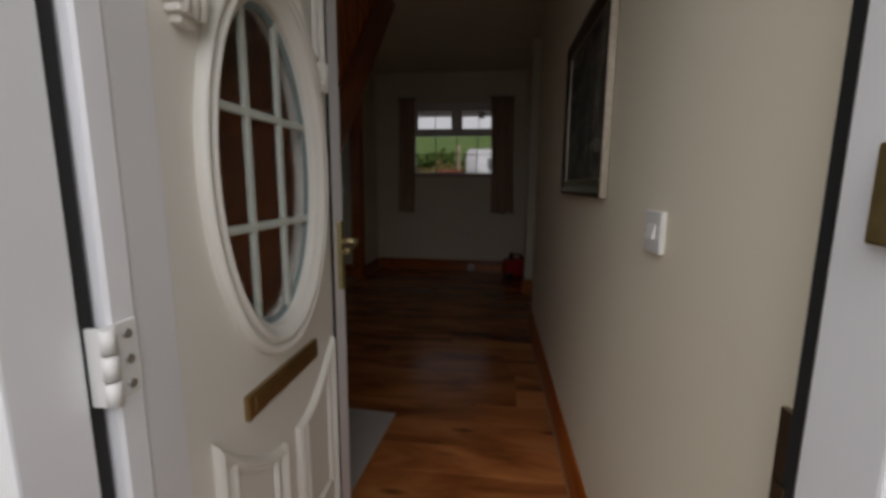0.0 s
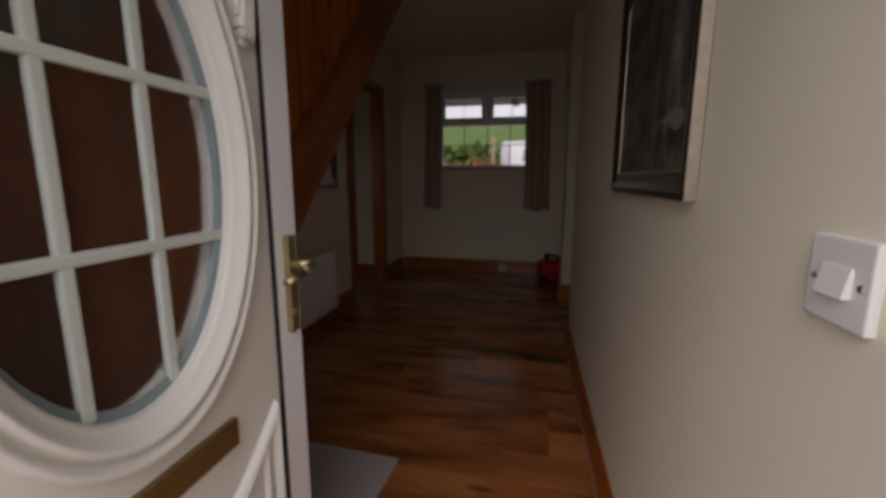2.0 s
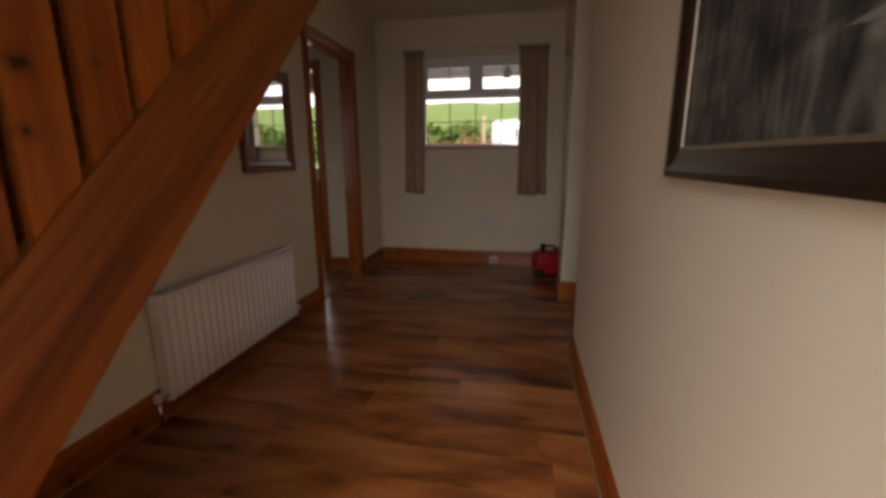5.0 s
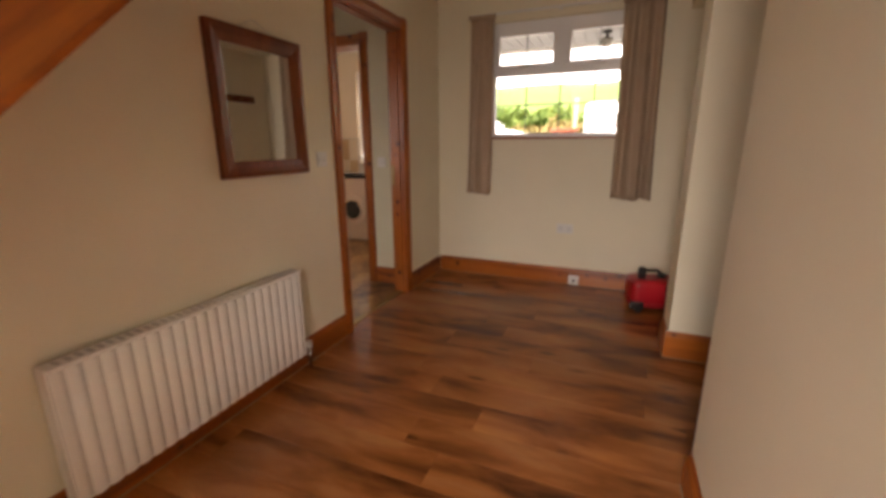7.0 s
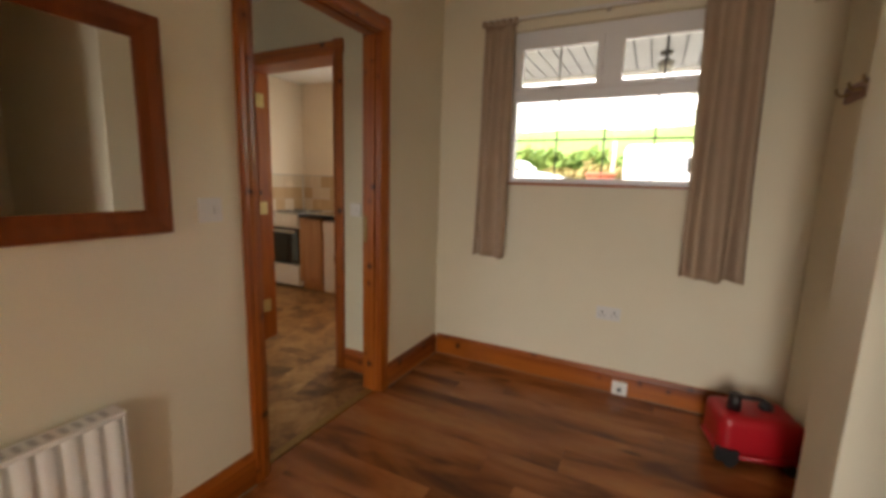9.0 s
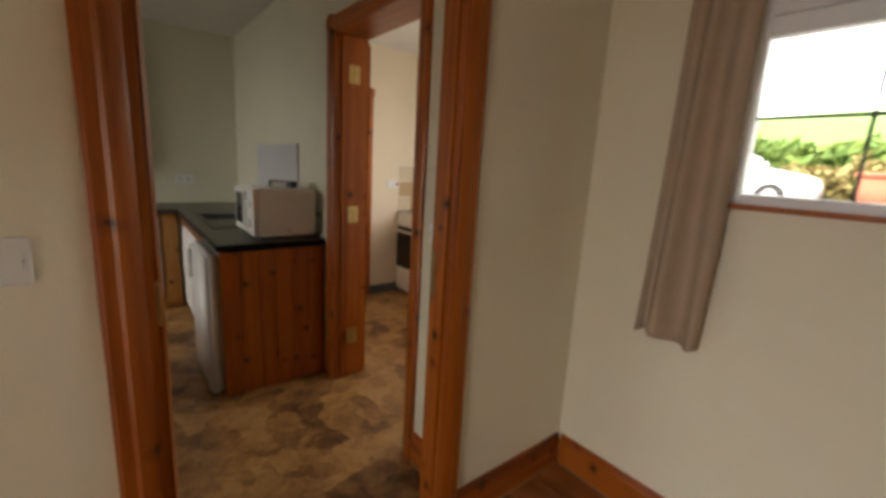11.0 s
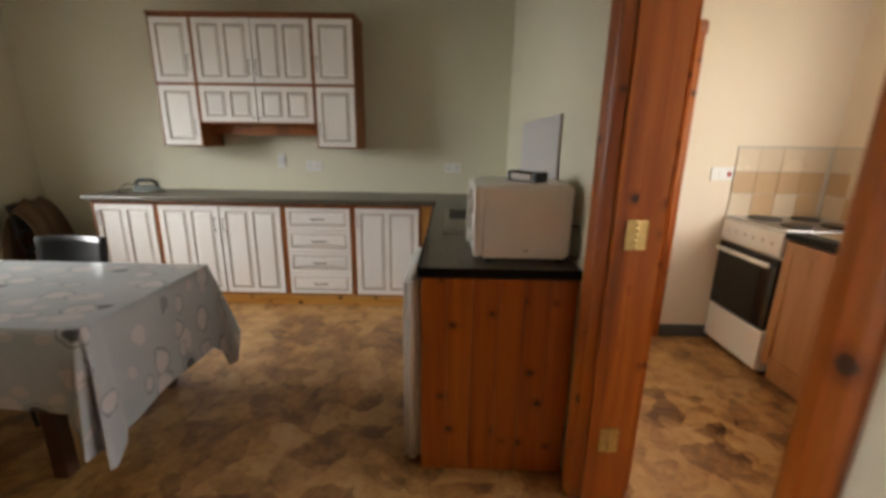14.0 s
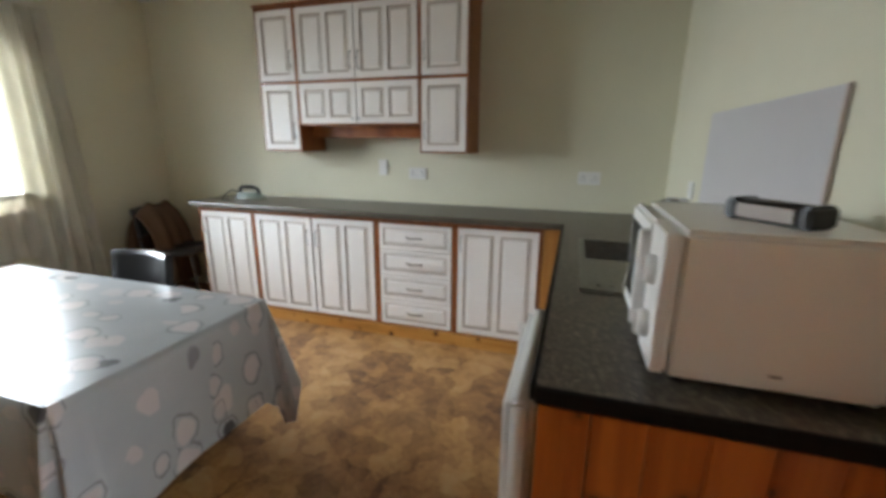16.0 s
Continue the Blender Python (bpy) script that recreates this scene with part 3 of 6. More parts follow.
def hinge(parent, at, axis, out):
    """A brass butt hinge: leaf plate, knuckle and three screws."""
    x, y, z = at
    bm = bmesh.new()
    h = 0.05
    if axis == "y":
        box(bm, x - 0.003, x + 0.003, y, y + out * 0.034, z - h, z + h)
        box(bm, x - 0.003, x + 0.003, y, y - out * 0.034, z - h, z + h)
        for i in (-1, 0, 1):
            tube(bm, (x, y + out * 0.02, z + i * 0.03), (x + 0.006, y + out * 0.02, z + i * 0.03), 0.004, n=8)
            tube(bm, (x, y + out * 0.02, z + i * 0.03), (x - 0.006, y + out * 0.02, z + i * 0.03), 0.004, n=8)
    else:
        box(bm, x, x + out * 0.034, y - 0.003, y + 0.003, z - h, z + h)
        box(bm, x, x - out * 0.034, y - 0.003, y + 0.003, z - h, z + h)
        for i in (-1, 0, 1):
            tube(bm, (x + out * 0.02, y, z + i * 0.03), (x + out * 0.02, y + 0.006, z + i * 0.03), 0.004, n=8)
    for i in range(5):
        tube(bm, (x, y, z - h + i * 0.02), (x, y, z - h + i * 0.02 + 0.0185), 0.006, n=10)
    return part("hinge", bm, M_BRASS, parent, "polished brass butt hinge")


# hall to kitchen
d1 = tagged(new("door_1"), "pine door frame between hall and kitchen", "door frame", "", "structure")
part("lining", boxed((-1.51, -1.385, 5.035, 5.065, 0, 2.14)), M_PINE_Z, d1)
part("lining", boxed((-1.51, -1.385, 5.905, 5.935, 0, 2.14)), M_PINE_Z, d1)
part("lining", boxed((-1.51, -1.385, 5.035, 5.935, 2.14, 2.17)), M_PINE_Y, d1)
part("door_stop", boxed((-1.47, -1.42, 5.065, 5.077, 0, 2.128), bevel=0.002), M_PINE_Z, d1)
part("door_stop", boxed((-1.47, -1.42, 5.893, 5.905, 0, 2.128), bevel=0.002), M_PINE_Z, d1)
part("door_stop", boxed((-1.47, -1.42, 5.065, 5.905, 2.128, 2.14), bevel=0.002), M_PINE_Y, d1)
for plane, out in ((-1.39, 1), (-1.505, -1)):
    casing_leg(d1, plane, out, 5.058, -1, 0, 2.228, "y")
    casing_leg(d1, plane, out, 5.91, 1, 0, 2.228, "y")
    casing_head(d1, plane, out, 4.973, 5.985, 2.145, "y")
part("strike_plate", boxed((-1.505, -1.48, 5.9, 5.9055, 0.95, 1.11)), M_OLDBRASS, d1, "worn brass strike plate")
# kitchen to utility
d2 = tagged(new("door_2"), "pine door frame between kitchen and utility room", "door frame", "", "structure")
part("lining", boxed((-2.74, -2.71, 6.06, 6.27, 0, 2.11)), M_PINE_Z, d2)
part("lining", boxed((-1.873, -1.843, 6.06, 6.27, 0, 2.11)), M_PINE_Z, d2)
part("lining", boxed((-2.74, -1.843, 6.06, 6.27, 2.11, 2.14)), M_PINE_X, d2)
part("door_stop", boxed((-2.71, -2.698, 6.1, 6.172, 0, 2.1), bevel=0.002), M_PINE_Z, d2)
part("door_stop", boxed((-1.885, -1.873, 6.1, 6.172, 0, 2.1), bevel=0.002), M_PINE_Z, d2)
for plane, out in ((6.065, -1), (6.265, 1)):
    casing_leg(d2, plane, out, -2.715, -1, 0, 2.2, "x")
    casing_leg(d2, plane, out, -1.868, 1, 0, 2.2, "x")
    casing_head(d2, plane, out, -2.80, -1.783, 2.115, "x")
# utility to the room beyond
d3 = tagged(new("door_3"), "pine door frame at the far side of the utility room", "door frame", "", "structure")
part("lining", boxed((-4.325, -4.195, 6.30, 6.33, 0, 2.03)), M_PINE_Z, d3)
part("lining", boxed((-4.325, -4.195, 7.04, 7.07, 0, 2.03)), M_PINE_Z, d3)
part("lining", boxed((-4.325, -4.195, 6.30, 7.07, 2.03, 2.06)), M_PINE_Y, d3)
casing_leg(d3, -4.2, 1, 7.045, 1, 0, 2.12, "y")
casing_head(d3, -4.2, 1, 6.28, 7.13, 2.035, "y")


def pine_door(name, label, hinge_at, angle, w=0.82, h=2.10, knob=True):
    """A framed pine leaf, hinge at its origin, leaf along local x, thickness towards +y."""
    t = thing(name, label, "door", hinge_at, angle)
    for a, b in ((0, 0.1), (w - 0.1, w)):
        part("stile", boxed((a, b, 0, 0.04, 0.006, h), bevel=0.002), M_PINE_Z, t)
    for a, b in ((0.006, 0.2), (0.85, 0.99), (h - 0.1, h)):
        part("rail", boxed((0.1, w - 0.1, 0.001, 0.039, a, b), bevel=0.002), M_PINE_X, t)
    for a, b in ((0.2, 0.85), (0.99, h - 0.1)):
        for x0, x1 in ((0.1, w / 2 - 0.03), (w / 2 + 0.03, w - 0.1)):
            part("panel", boxed((x0, x1, 0.012, 0.028, a, b), bevel=0.006), M_PINE_Z, t)
        part("mullion", boxed((w / 2 - 0.03, w / 2 + 0.03, 0.002, 0.038, a, b)), M_PINE_Z, t)
    if knob:
        for s, y in ((-1, 0), (1, 0.04)):
            bm = boxed((w - 0.075, w - 0.035, y, y + s * 0.006, 0.93, 1.08), bevel=0.002)
            tube(bm, (w - 0.055, y, 1.02), (w - 0.055, y + s * 0.05, 1.02), 0.008)
            tube(bm, (w - 0.055, y + s * 0.045, 1.02), (w - 0.17, y + s * 0.05, 1.02), 0.008, 0.006)
            part("handle", bm, M_BRASS, t, "brass lever handle")
    return t


kd = pine_door("kitchen_door", "varnished knotty pine panelled door standing open", (-1.563, 5.10, 0.008), 255, 0.76)
ud = pine_door("utility_door", "varnished knotty pine door standing open", (-2.735, 6.30, 0.008), 160, 0.74, 2.08)
for z in (0.24, 1.05, 1.87):
    hinge(d1, (-1.512, 5.085, z), "x", -1)
for z in (0.285, 1.083, 1.9):
    hinge(d2, (-2.697, 6.178, z), "y", -1)

# ---- stairs ----
SL = 0.967


stair = thing("staircase", "varnished pine staircase with boarded balustrade", "staircase", (-0.6, 1.742, 0))
bm = bmesh.new()
pts = [(0.0, 0.0), (0.0, 0.36), (2.42, 2.70), (2.79, 2.70)]
extrude_profile(bm, pts, "x", -0.04, 0.0)
part("stringer", bm, pine("stringer_pine", "y", (0.1, 0.02, 0.004), (0.2, 0.046, 0.008), (0.32, 0.092, 0.016), 0.35, False, 6.5, (-43, 0, 0)), stair)
bm = bmesh.new()
extrude_profile(bm, [(0.035, 0.012), (0.012, 0.012), (2.788, 2.697), (2.81, 2.697)], "x", -0.03, -0.012)
part("edge_bead", bm, M_PINE_Y, stair)
bm = bmesh.new()
extrude_profile(bm, [(0.0, 0.0), (0.0, 0.36), (2.42, 2.70), (2.79, 2.70)], "x", -0.788, -0.75)
part("stringer", bm, M_PINE_Y, stair)
for i in range(13):
    y0 = 0.03 + i * 0.2
    z0 = 0.105 + i * 0.1934
    part("tread", boxed((-0.75, -0.04, y0 - 0.02, y0 + 0.2, z0 + 0.167, z0 + 0.193), bevel=0.004), M_PINE_X, stair)
    part("riser", boxed((-0.75, -0.04, y0, y0 + 0.015, max(0.0, z0), z0 + 0.167)), M_PINE_X, stair)
bm = bmesh.new()
extrude_profile(bm, [(0.06, 0.07), (0.08, 0.07), (2.76, 2.66), (2.74, 2.67)], "x", -0.75, -0.04)
part("soffit", bm, M_PINE_Y, stair)
for i in range(17):
    y0 = 0.06 + i * 0.135
    z0 = 0.35 + SL * y0
    if z0 + 0.1 > 2.68:
        break
    bm = bmesh.new()
    z1, z2 = min(2.69, z0 + 0.85), min(2.69, z0 + 0.85 + SL * 0.1)
    extrude_profile(bm, [(y0, z0 - 0.03), (y0 + 0.105, z0 + SL * 0.105 - 0.03), (y0 + 0.105, z2), (y0, z1)], "x", -0.03, -0.012)
    part("baluster_board", bm, M_PINE_Z, stair)
bm = bmesh.new()
extrude_profile(bm, [(0.0, 1.16), (0.0, 1.22), (1.51, 2.68), (1.57, 2.68)], "x", -0.05, 0.008)
part("handrail", bm, M_PINE_Y, stair)
part("newel_post", boxed((-0.065, 0.02, -0.09, -0.002, 0, 1.3), bevel=0.006), M_PINE_Z, stair)


# ---- front door ----
fd = tagged(new("door_front"), "white plastic front door frame", "door frame", "", "structure")
part("frame", boxed((-0.29, -0.222, 1.19, 1.275, -0.1, 2.16), bevel=0.004), M_UPVC, fd)
part("frame", boxed((0.568, 0.636, 1.19, 1.275, -0.1, 2.16), bevel=0.004), M_UPVC, fd)
part("frame", boxed((-0.222, 0.568, 1.19, 1.275, 2.09, 2.16), bevel=0.004), M_UPVC, fd)
part("sill", boxed((-0.222, 0.568, 1.17, 1.285, -0.1, 0.0), bevel=0.004), M_UPVC, fd)
for x in (-0.228, 0.569):
    part("gasket", boxed((x, x + 0.005, 1.276, 1.292, 0, 2.09)), M_GASKET, fd)
part("frame", boxed((0.578, 0.604, 1.276, 1.302, 0, 2.1)), M_UPVC, fd)
part("gasket", boxed((0.590, 0.604, 1.3025, 1.316, 0, 2.1)), M_GASKET, fd)
part("keeper", boxed((0.570, 0.5775, 1.28, 1.31, 0.80, 0.98), (0.567, 0.571, 1.285, 1.303, 0.83, 0.9), bevel=0.001), M_BRONZE, fd, "dark metal lock keeper")
part("latch_plate", boxed((0.556, 0.569, 1.195, 1.228, 1.165, 1.245), bevel=0.003), M_BRASS, fd, "brass plate on the frame")
for z in (0.35, 0.985, 1.72):
    bm = boxed((-0.262, -0.2025, 1.279, 1.286, z - 0.05, z + 0.05), bevel=0.001)
    box(bm, -0.21, -0.2025, 1.2862, 1.332, z - 0.05, z + 0.05, 0.001)
    for a in (-0.05, -0.016, 0.018):
        tube(bm, (-0.2, 1.287, z + a), (-0.2, 1.287, z + a + 0.031), 0.009)
    h = part("hinge", bm, M_WHITE, fd, "white plastic-covered hinge")
    bm = bmesh.new()
    for a in (-0.034, 0.0, 0.034):
        tube(bm, (-0.2035, 1.315, z + a), (-0.1995, 1.315, z + a), 0.006)
    part("screw", bm, M_STEEL, h)

# leaf: local x runs from the hinge along the leaf, local +y is the outer face
leaf = thing("front_door", "cream panelled front door with an oval glazed light, standing open", "door", (-0.222, 1.297, 0.0), 90)
W, H = 0.83, 2.08
OC, OA, OB = (0.447, 1.235), 0.198, 0.345


def oval(a, b, n=64):
    return [(OC[0] + a * math.cos(2 * math.pi * i / n), OC[1] + b * math.sin(2 * math.pi * i / n)) for i in range(n)]


def leaf_pt(p, y):
    return (p[0], y, p[1])


def oval_band(bm, rings):
    """Rings of (a, b, depth) joined into a moulding round the oval."""
    rr = [[bm.verts.new(leaf_pt(p, -d)) for p in oval(a, b)] for a, b, d in rings]
    for r, s in zip(rr, rr[1:]):
        for i in range(len(r)):
            f = bm.faces.new((r[i], r[(i + 1) % len(r)], s[(i + 1) % len(s)], s[i]))
            f.smooth = True


# skin with an oval hole, both faces
bm = bmesh.new()
n = 64
for y in (0.0, 0.06):
    ring = [bm.verts.new(leaf_pt(p, y)) for p in oval(OA + 0.02, OB + 0.02)]
    outer = []
    for i in range(n):
        a = 2 * math.pi * i / n
        c, s = math.cos(a), math.sin(a)
        kx = ((W - 0.085 - OC[0]) if c > 0 else (OC[0] - 0.123)) / max(abs(c), 1e-6)
        kz = ((H - OC[1]) if s > 0 else OC[1]) / max(abs(s), 1e-6)
        k = min(kx, kz)
        outer.append(bm.verts.new((OC[0] + c * k, y, OC[1] + s * k)))
    for i in range(n):
        bm.faces.new((ring[i], ring[(i + 1) % n], outer[(i + 1) % n], outer[i]))
for x0, x1 in ((0.123, 0.45), (0.45, W - 0.085)):
    for z0, z1 in ((0.0, 0.03), (H - 0.03, H)):
        box(bm, x0, x1, 0.0005, 0.0595, z0, z1)
part("skin", bm, M_DOORSKIN, leaf)
bm = bmesh.new()
extrude_profile(bm, [(0.0, 0.064), (0.0, -0.012), (0.004, -0.016), (0.036, -0.016), (0.044, -0.012), (0.1225, -0.001), (0.1225, 0.064)], "z", 0.0, H)
part("sash_profile", bm, M_UPVC, leaf)
part("sash_profile", boxed((W - 0.084, W, -0.008, 0.064, 0.0, H), bevel=0.003), M_UPVC, leaf)
part("gasket", boxed((W - 0.088, W - 0.083, -0.0085, 0.001, 0, H)), M_GASKET, leaf)
bm = bmesh.new()
oval_band(bm, [(OA + w * 0.85, OB + w * 1.1, d) for w, d in ((0.064, -0.001), (0.0635, 0.012), (0.059, 0.021), (0.051, 0.022), (0.045, 0.014), (0.0425, 0.006), (0.04, 0.006), (0.0375, 0.015), (0.032, 0.022), (0.026, 0.021), (0.021, 0.012), (0.007, 0.005), (0.001, 0.001), (0, -0.006), (0, -0.06))])
part("oval_moulding", bm, M_DOORSKIN, leaf)
bm = bmesh.new()
oval_band(bm, [(OA + 0.004, OB + 0.004, -0.016), (OA - 0.012, OB - 0.012, -0.017), (OA - 0.014, OB - 0.014, -0.024)])
part("gasket", bm, painted("grey_glazing_bead", (0.2, 0.25, 0.25), 0.4), leaf)
for y in (0.03,):
    bm = bmesh.new()
    bm.faces.new([bm.verts.new(leaf_pt(p, y)) for p in oval(OA + 0.005, OB + 0.005)])
    g = part("glass", bm, M_OBSCURE, leaf, "obscured glass")
    g.visible_shadow = False


M_GLAZEBAR = painted("grey_green_glazing_bar", (0.56, 0.6, 0.54), 0.5, 0.03, 0.05)


def chord(x=None, z=None):
    if x is not None:
        k = OB * math.sqrt(max(0, 1 - ((x - OC[0]) / OA) ** 2))
        return OC[1] - k, OC[1] + k
    k = OA * math.sqrt(max(0, 1 - ((z - OC[1]) / OB) ** 2))
    return OC[0] - k, OC[0] + k


for x in (0.379, 0.507):
    a, b = chord(x=x)
    part("glazing_bar", boxed((x - 0.009, x + 0.009, 0.014, 0.026, a, b), bevel=0.004), M_GLAZEBAR, leaf)
for z in (OC[1] - 0.117, OC[1] + 0.117):
    a, b = chord(z=z)
    part("glazing_bar", boxed((a, b, 0.013, 0.025, z - 0.009, z + 0.009), bevel=0.004), M_GLAZEBAR, leaf)


def bead(bm, pts, wdt=0.026, d=0.016):
    """A rounded raised moulding along a closed line of points on the leaf."""
    n = len(pts)
    c = Vector((sum(p[0] for p in pts) / n, sum(p[1] for p in pts) / n))
    prof = ((0.0, -0.001), (0.2, d * 0.7), (0.5, d), (0.8, d * 0.6), (1.0, 0.002))
    rr = []
    for f, dd in prof:
        ring = []
        for i in range(n):
            p, q, r = Vector(pts[i - 1]), Vector(pts[i]), Vector(pts[(i + 1) % n])
            e1, e2 = (q - p).normalized(), (r - q).normalized()
            nrm = Vector((-(e1 + e2).y, (e1 + e2).x)).normalized()
            k = wdt * f / max(0.5, nrm.dot(Vector((-e1.y, e1.x))))
            ring.append(bm.verts.new(leaf_pt(q + nrm * k, -dd)))
        rr.append(ring)
    for r, s in zip(rr, rr[1:]):
        for i in range(n):
            bm.faces.new((r[i], r[(i + 1) % n], s[(i + 1) % n], s[i]))


def arch_panel(x0, x1, za, zb, base):
    """A panel whose top or bottom follows the oval: za at x0, zb at x1."""
    top = []
    for i in range(13):
        f = i / 12
        x = x0 + (x1 - x0) * f
        k = math.sin(f * math.pi / 2) if za > zb else 1 - math.cos(f * math.pi / 2)
        top.append((x, za + (zb - za) * k))
    if base < za:
        return [(x0, base), (x1, base)] + top[::-1]
    return top + [(x1, base), (x0, base)]


for pts in (arch_panel(0.177, 0.42, 0.755, 0.60, 0.14), arch_panel(0.475, 0.725, 0.60, 0.755, 0.14), arch_panel(0.145, 0.395, 1.47, 1.80, 1.95), arch_panel(0.475, 0.725, 1.80, 1.47, 1.95)):
    bm = bmesh.new()
    bead(bm, pts)
    c = Vector((sum(p[0] for p in pts) / len(pts), sum(p[1] for p in pts) / len(pts)))
    bead(bm, [tuple(c + (Vector(p) - c) * 0.66) for p in pts], 0.018, 0.012)
    part("raised_moulding", bm, M_DOORSKIN, leaf)
for c, k in ((0.182, 1.0), (0.7, 0.6)):
    bm = bmesh.new()
    for w, z0, z1, d in ((0.04, 1.488, 1.53, 0.03), (0.033, 1.47, 1.489, 0.034), (0.027, 1.456, 1.471, 0.027), (0.018, 1.443, 1.457, 0.02)):
        box(bm, c - w * k, c + w * k, -d * k, 0.001, z0, z1, 0.005)
    for x in (c - 0.018 * k, c, c + 0.018 * k):
        tube(bm, (x, -0.03 * k, 1.455), (x, -0.036 * k, 1.53), 0.006 * k, 0.008 * k, 8)
    part("scroll", bm, M_DOORSKIN, leaf, "moulded scroll at the panel corner")
bm = boxed((0.275, 0.60, -0.012, 0.0, 0.738, 0.79), bevel=0.003)
box(bm, 0.295, 0.58, -0.015, -0.011, 0.745, 0.783, 0.002)
part("letter_plate", bm, M_OLDBRASS, leaf, "tarnished brass letter plate")
for y, s in ((-0.008, -1), (0.064, 1)):
    bm = boxed((W - 0.056, W - 0.026, y, y + s * 0.014, 0.885, 1.095), bevel=0.003)
    tube(bm, (W - 0.041, y, 1.035), (W - 0.041, y + s * 0.062, 1.035), 0.011)
    bent_tube(bm, [(W - 0.041, y + s * 0.057, 1.035), (W - 0.075, y + s * 0.058, 1.026), (W - 0.125, y + s * 0.05, 1.012)], 0.009)
    tube(bm, (W - 0.041, y, 0.93), (W - 0.041, y + s * 0.016, 0.93), 0.009)
    part("handle", bm, M_SATIN, leaf, "brass lever handle on a long plate")
bm = boxed((W - 0.001, W + 0.002, 0.018, 0.04, 0.3, 1.8), bevel=0.0005)
part("lock_strip", bm, M_STEEL, leaf)

# ---- hall window ----
win = tagged(new("window_1"), "white plastic window with leaded panes over a pine sill", "window", "", "structure")
for b in ((-0.89, -0.84, 6.70, 6.76, 1.34, 2.31), (0.30, 0.36, 6.70, 6.76, 1.34, 2.31), (-0.84, 0.30, 6.70, 6.76, 1.34, 1.375), (-0.84, 0.30, 6.70, 6.76, 2.24, 2.31), (-0.84, 0.30, 6.70, 6.76, 1.87, 1.93), (-0.305, -0.225, 6.70, 6.76, 1.93, 2.24)):
    part("window_frame", boxed(b, bevel=0.005), M_UPVC, win)
for x0, x1 in ((-0.84, -0.305), (-0.225, 0.30)):
    for b in ((x0, x0 + 0.035, 6.685, 6.735, 1.93, 2.24), (x1 - 0.035, x1, 6.685, 6.735, 1.93, 2.24), (x0 + 0.035, x1 - 0.035, 6.685, 6.735, 1.93, 1.965), (x0 + 0.035, x1 - 0.035, 6.685, 6.735, 2.195, 2.24)):
        part("sash", boxed(b, bevel=0.004), M_UPVC, win)
    bm = boxed(((x0 + x1) / 2 - 0.05, (x0 + x1) / 2 + 0.05, 6.672, 6.685, 1.94, 1.955), bevel=0.002)
    part("window_handle", bm, M_STEEL, win)
for b in ((-0.84, 0.30, 6.728, 6.732, 1.375, 1.87), (-0.805, -0.34, 6.708, 6.712, 1.965, 2.195), (-0.19, 0.265, 6.708, 6.712, 1.965, 2.195)):
    g = part("pane", boxed(b), M_GLASS, win)
    g.visible_shadow = False
for x in (-0.56, -0.265, 0.02):
    part("lead_strip", boxed((x - 0.005, x + 0.005, 6.724, 6.7275, 1.375, 1.87)), M_LEAD, win)
part("lead_strip", boxed((-0.84, 0.30, 6.7245, 6.7272, 1.618, 1.628)), M_LEAD, win)
for x in (-0.565, 0.035):
    part("lead_strip", boxed((x - 0.004, x + 0.004, 6.704, 6.7075, 1.965, 2.195)), M_LEAD, win)
part("sill", boxed((-0.93, 0.40, 6.63, 6.70, 1.325, 1.342), bevel=0.004), M_PINE_X, win, "pine window sill")
# kitchen window, blown bright behind its curtain
kw = tagged(new("window_2"), "white kitchen window behind pale curtains", "window", "", "structure")
for b in ((-4.14, -4.08, 1.62, 1.69, 0.9, 2.1), (-3.06, -3.0, 1.62, 1.69, 0.9, 2.1), (-4.08, -3.06, 1.62, 1.69, 0.9, 0.96), (-4.08, -3.06, 1.62, 1.69, 2.04, 2.1), (-3.6, -3.54, 1.62, 1.69, 0.96, 2.04)):
    part("window_frame", boxed(b, bevel=0.005), M_UPVC, kw)
part("sill", boxed((-4.14, -3.0, 1.69, 1.82, 0.87, 0.9), bevel=0.004), M_PINE_X, kw)
uw = tagged(new("window_3"), "white utility room window above the sink", "window", "", "structure")
for b in ((-3.26, -3.2, 8.14, 8.2, 1.02, 2.27), (-1.78, -1.72, 8.14, 8.2, 1.02, 2.27), (-3.2, -1.78, 8.14, 8.2, 1.02, 1.08), (-3.2, -1.78, 8.14, 8.2, 2.21, 2.27), (-3.2, -1.78, 8.14, 8.2, 1.75, 1.8)):
    part("window_frame", boxed(b, bevel=0.005), M_UPVC, uw)


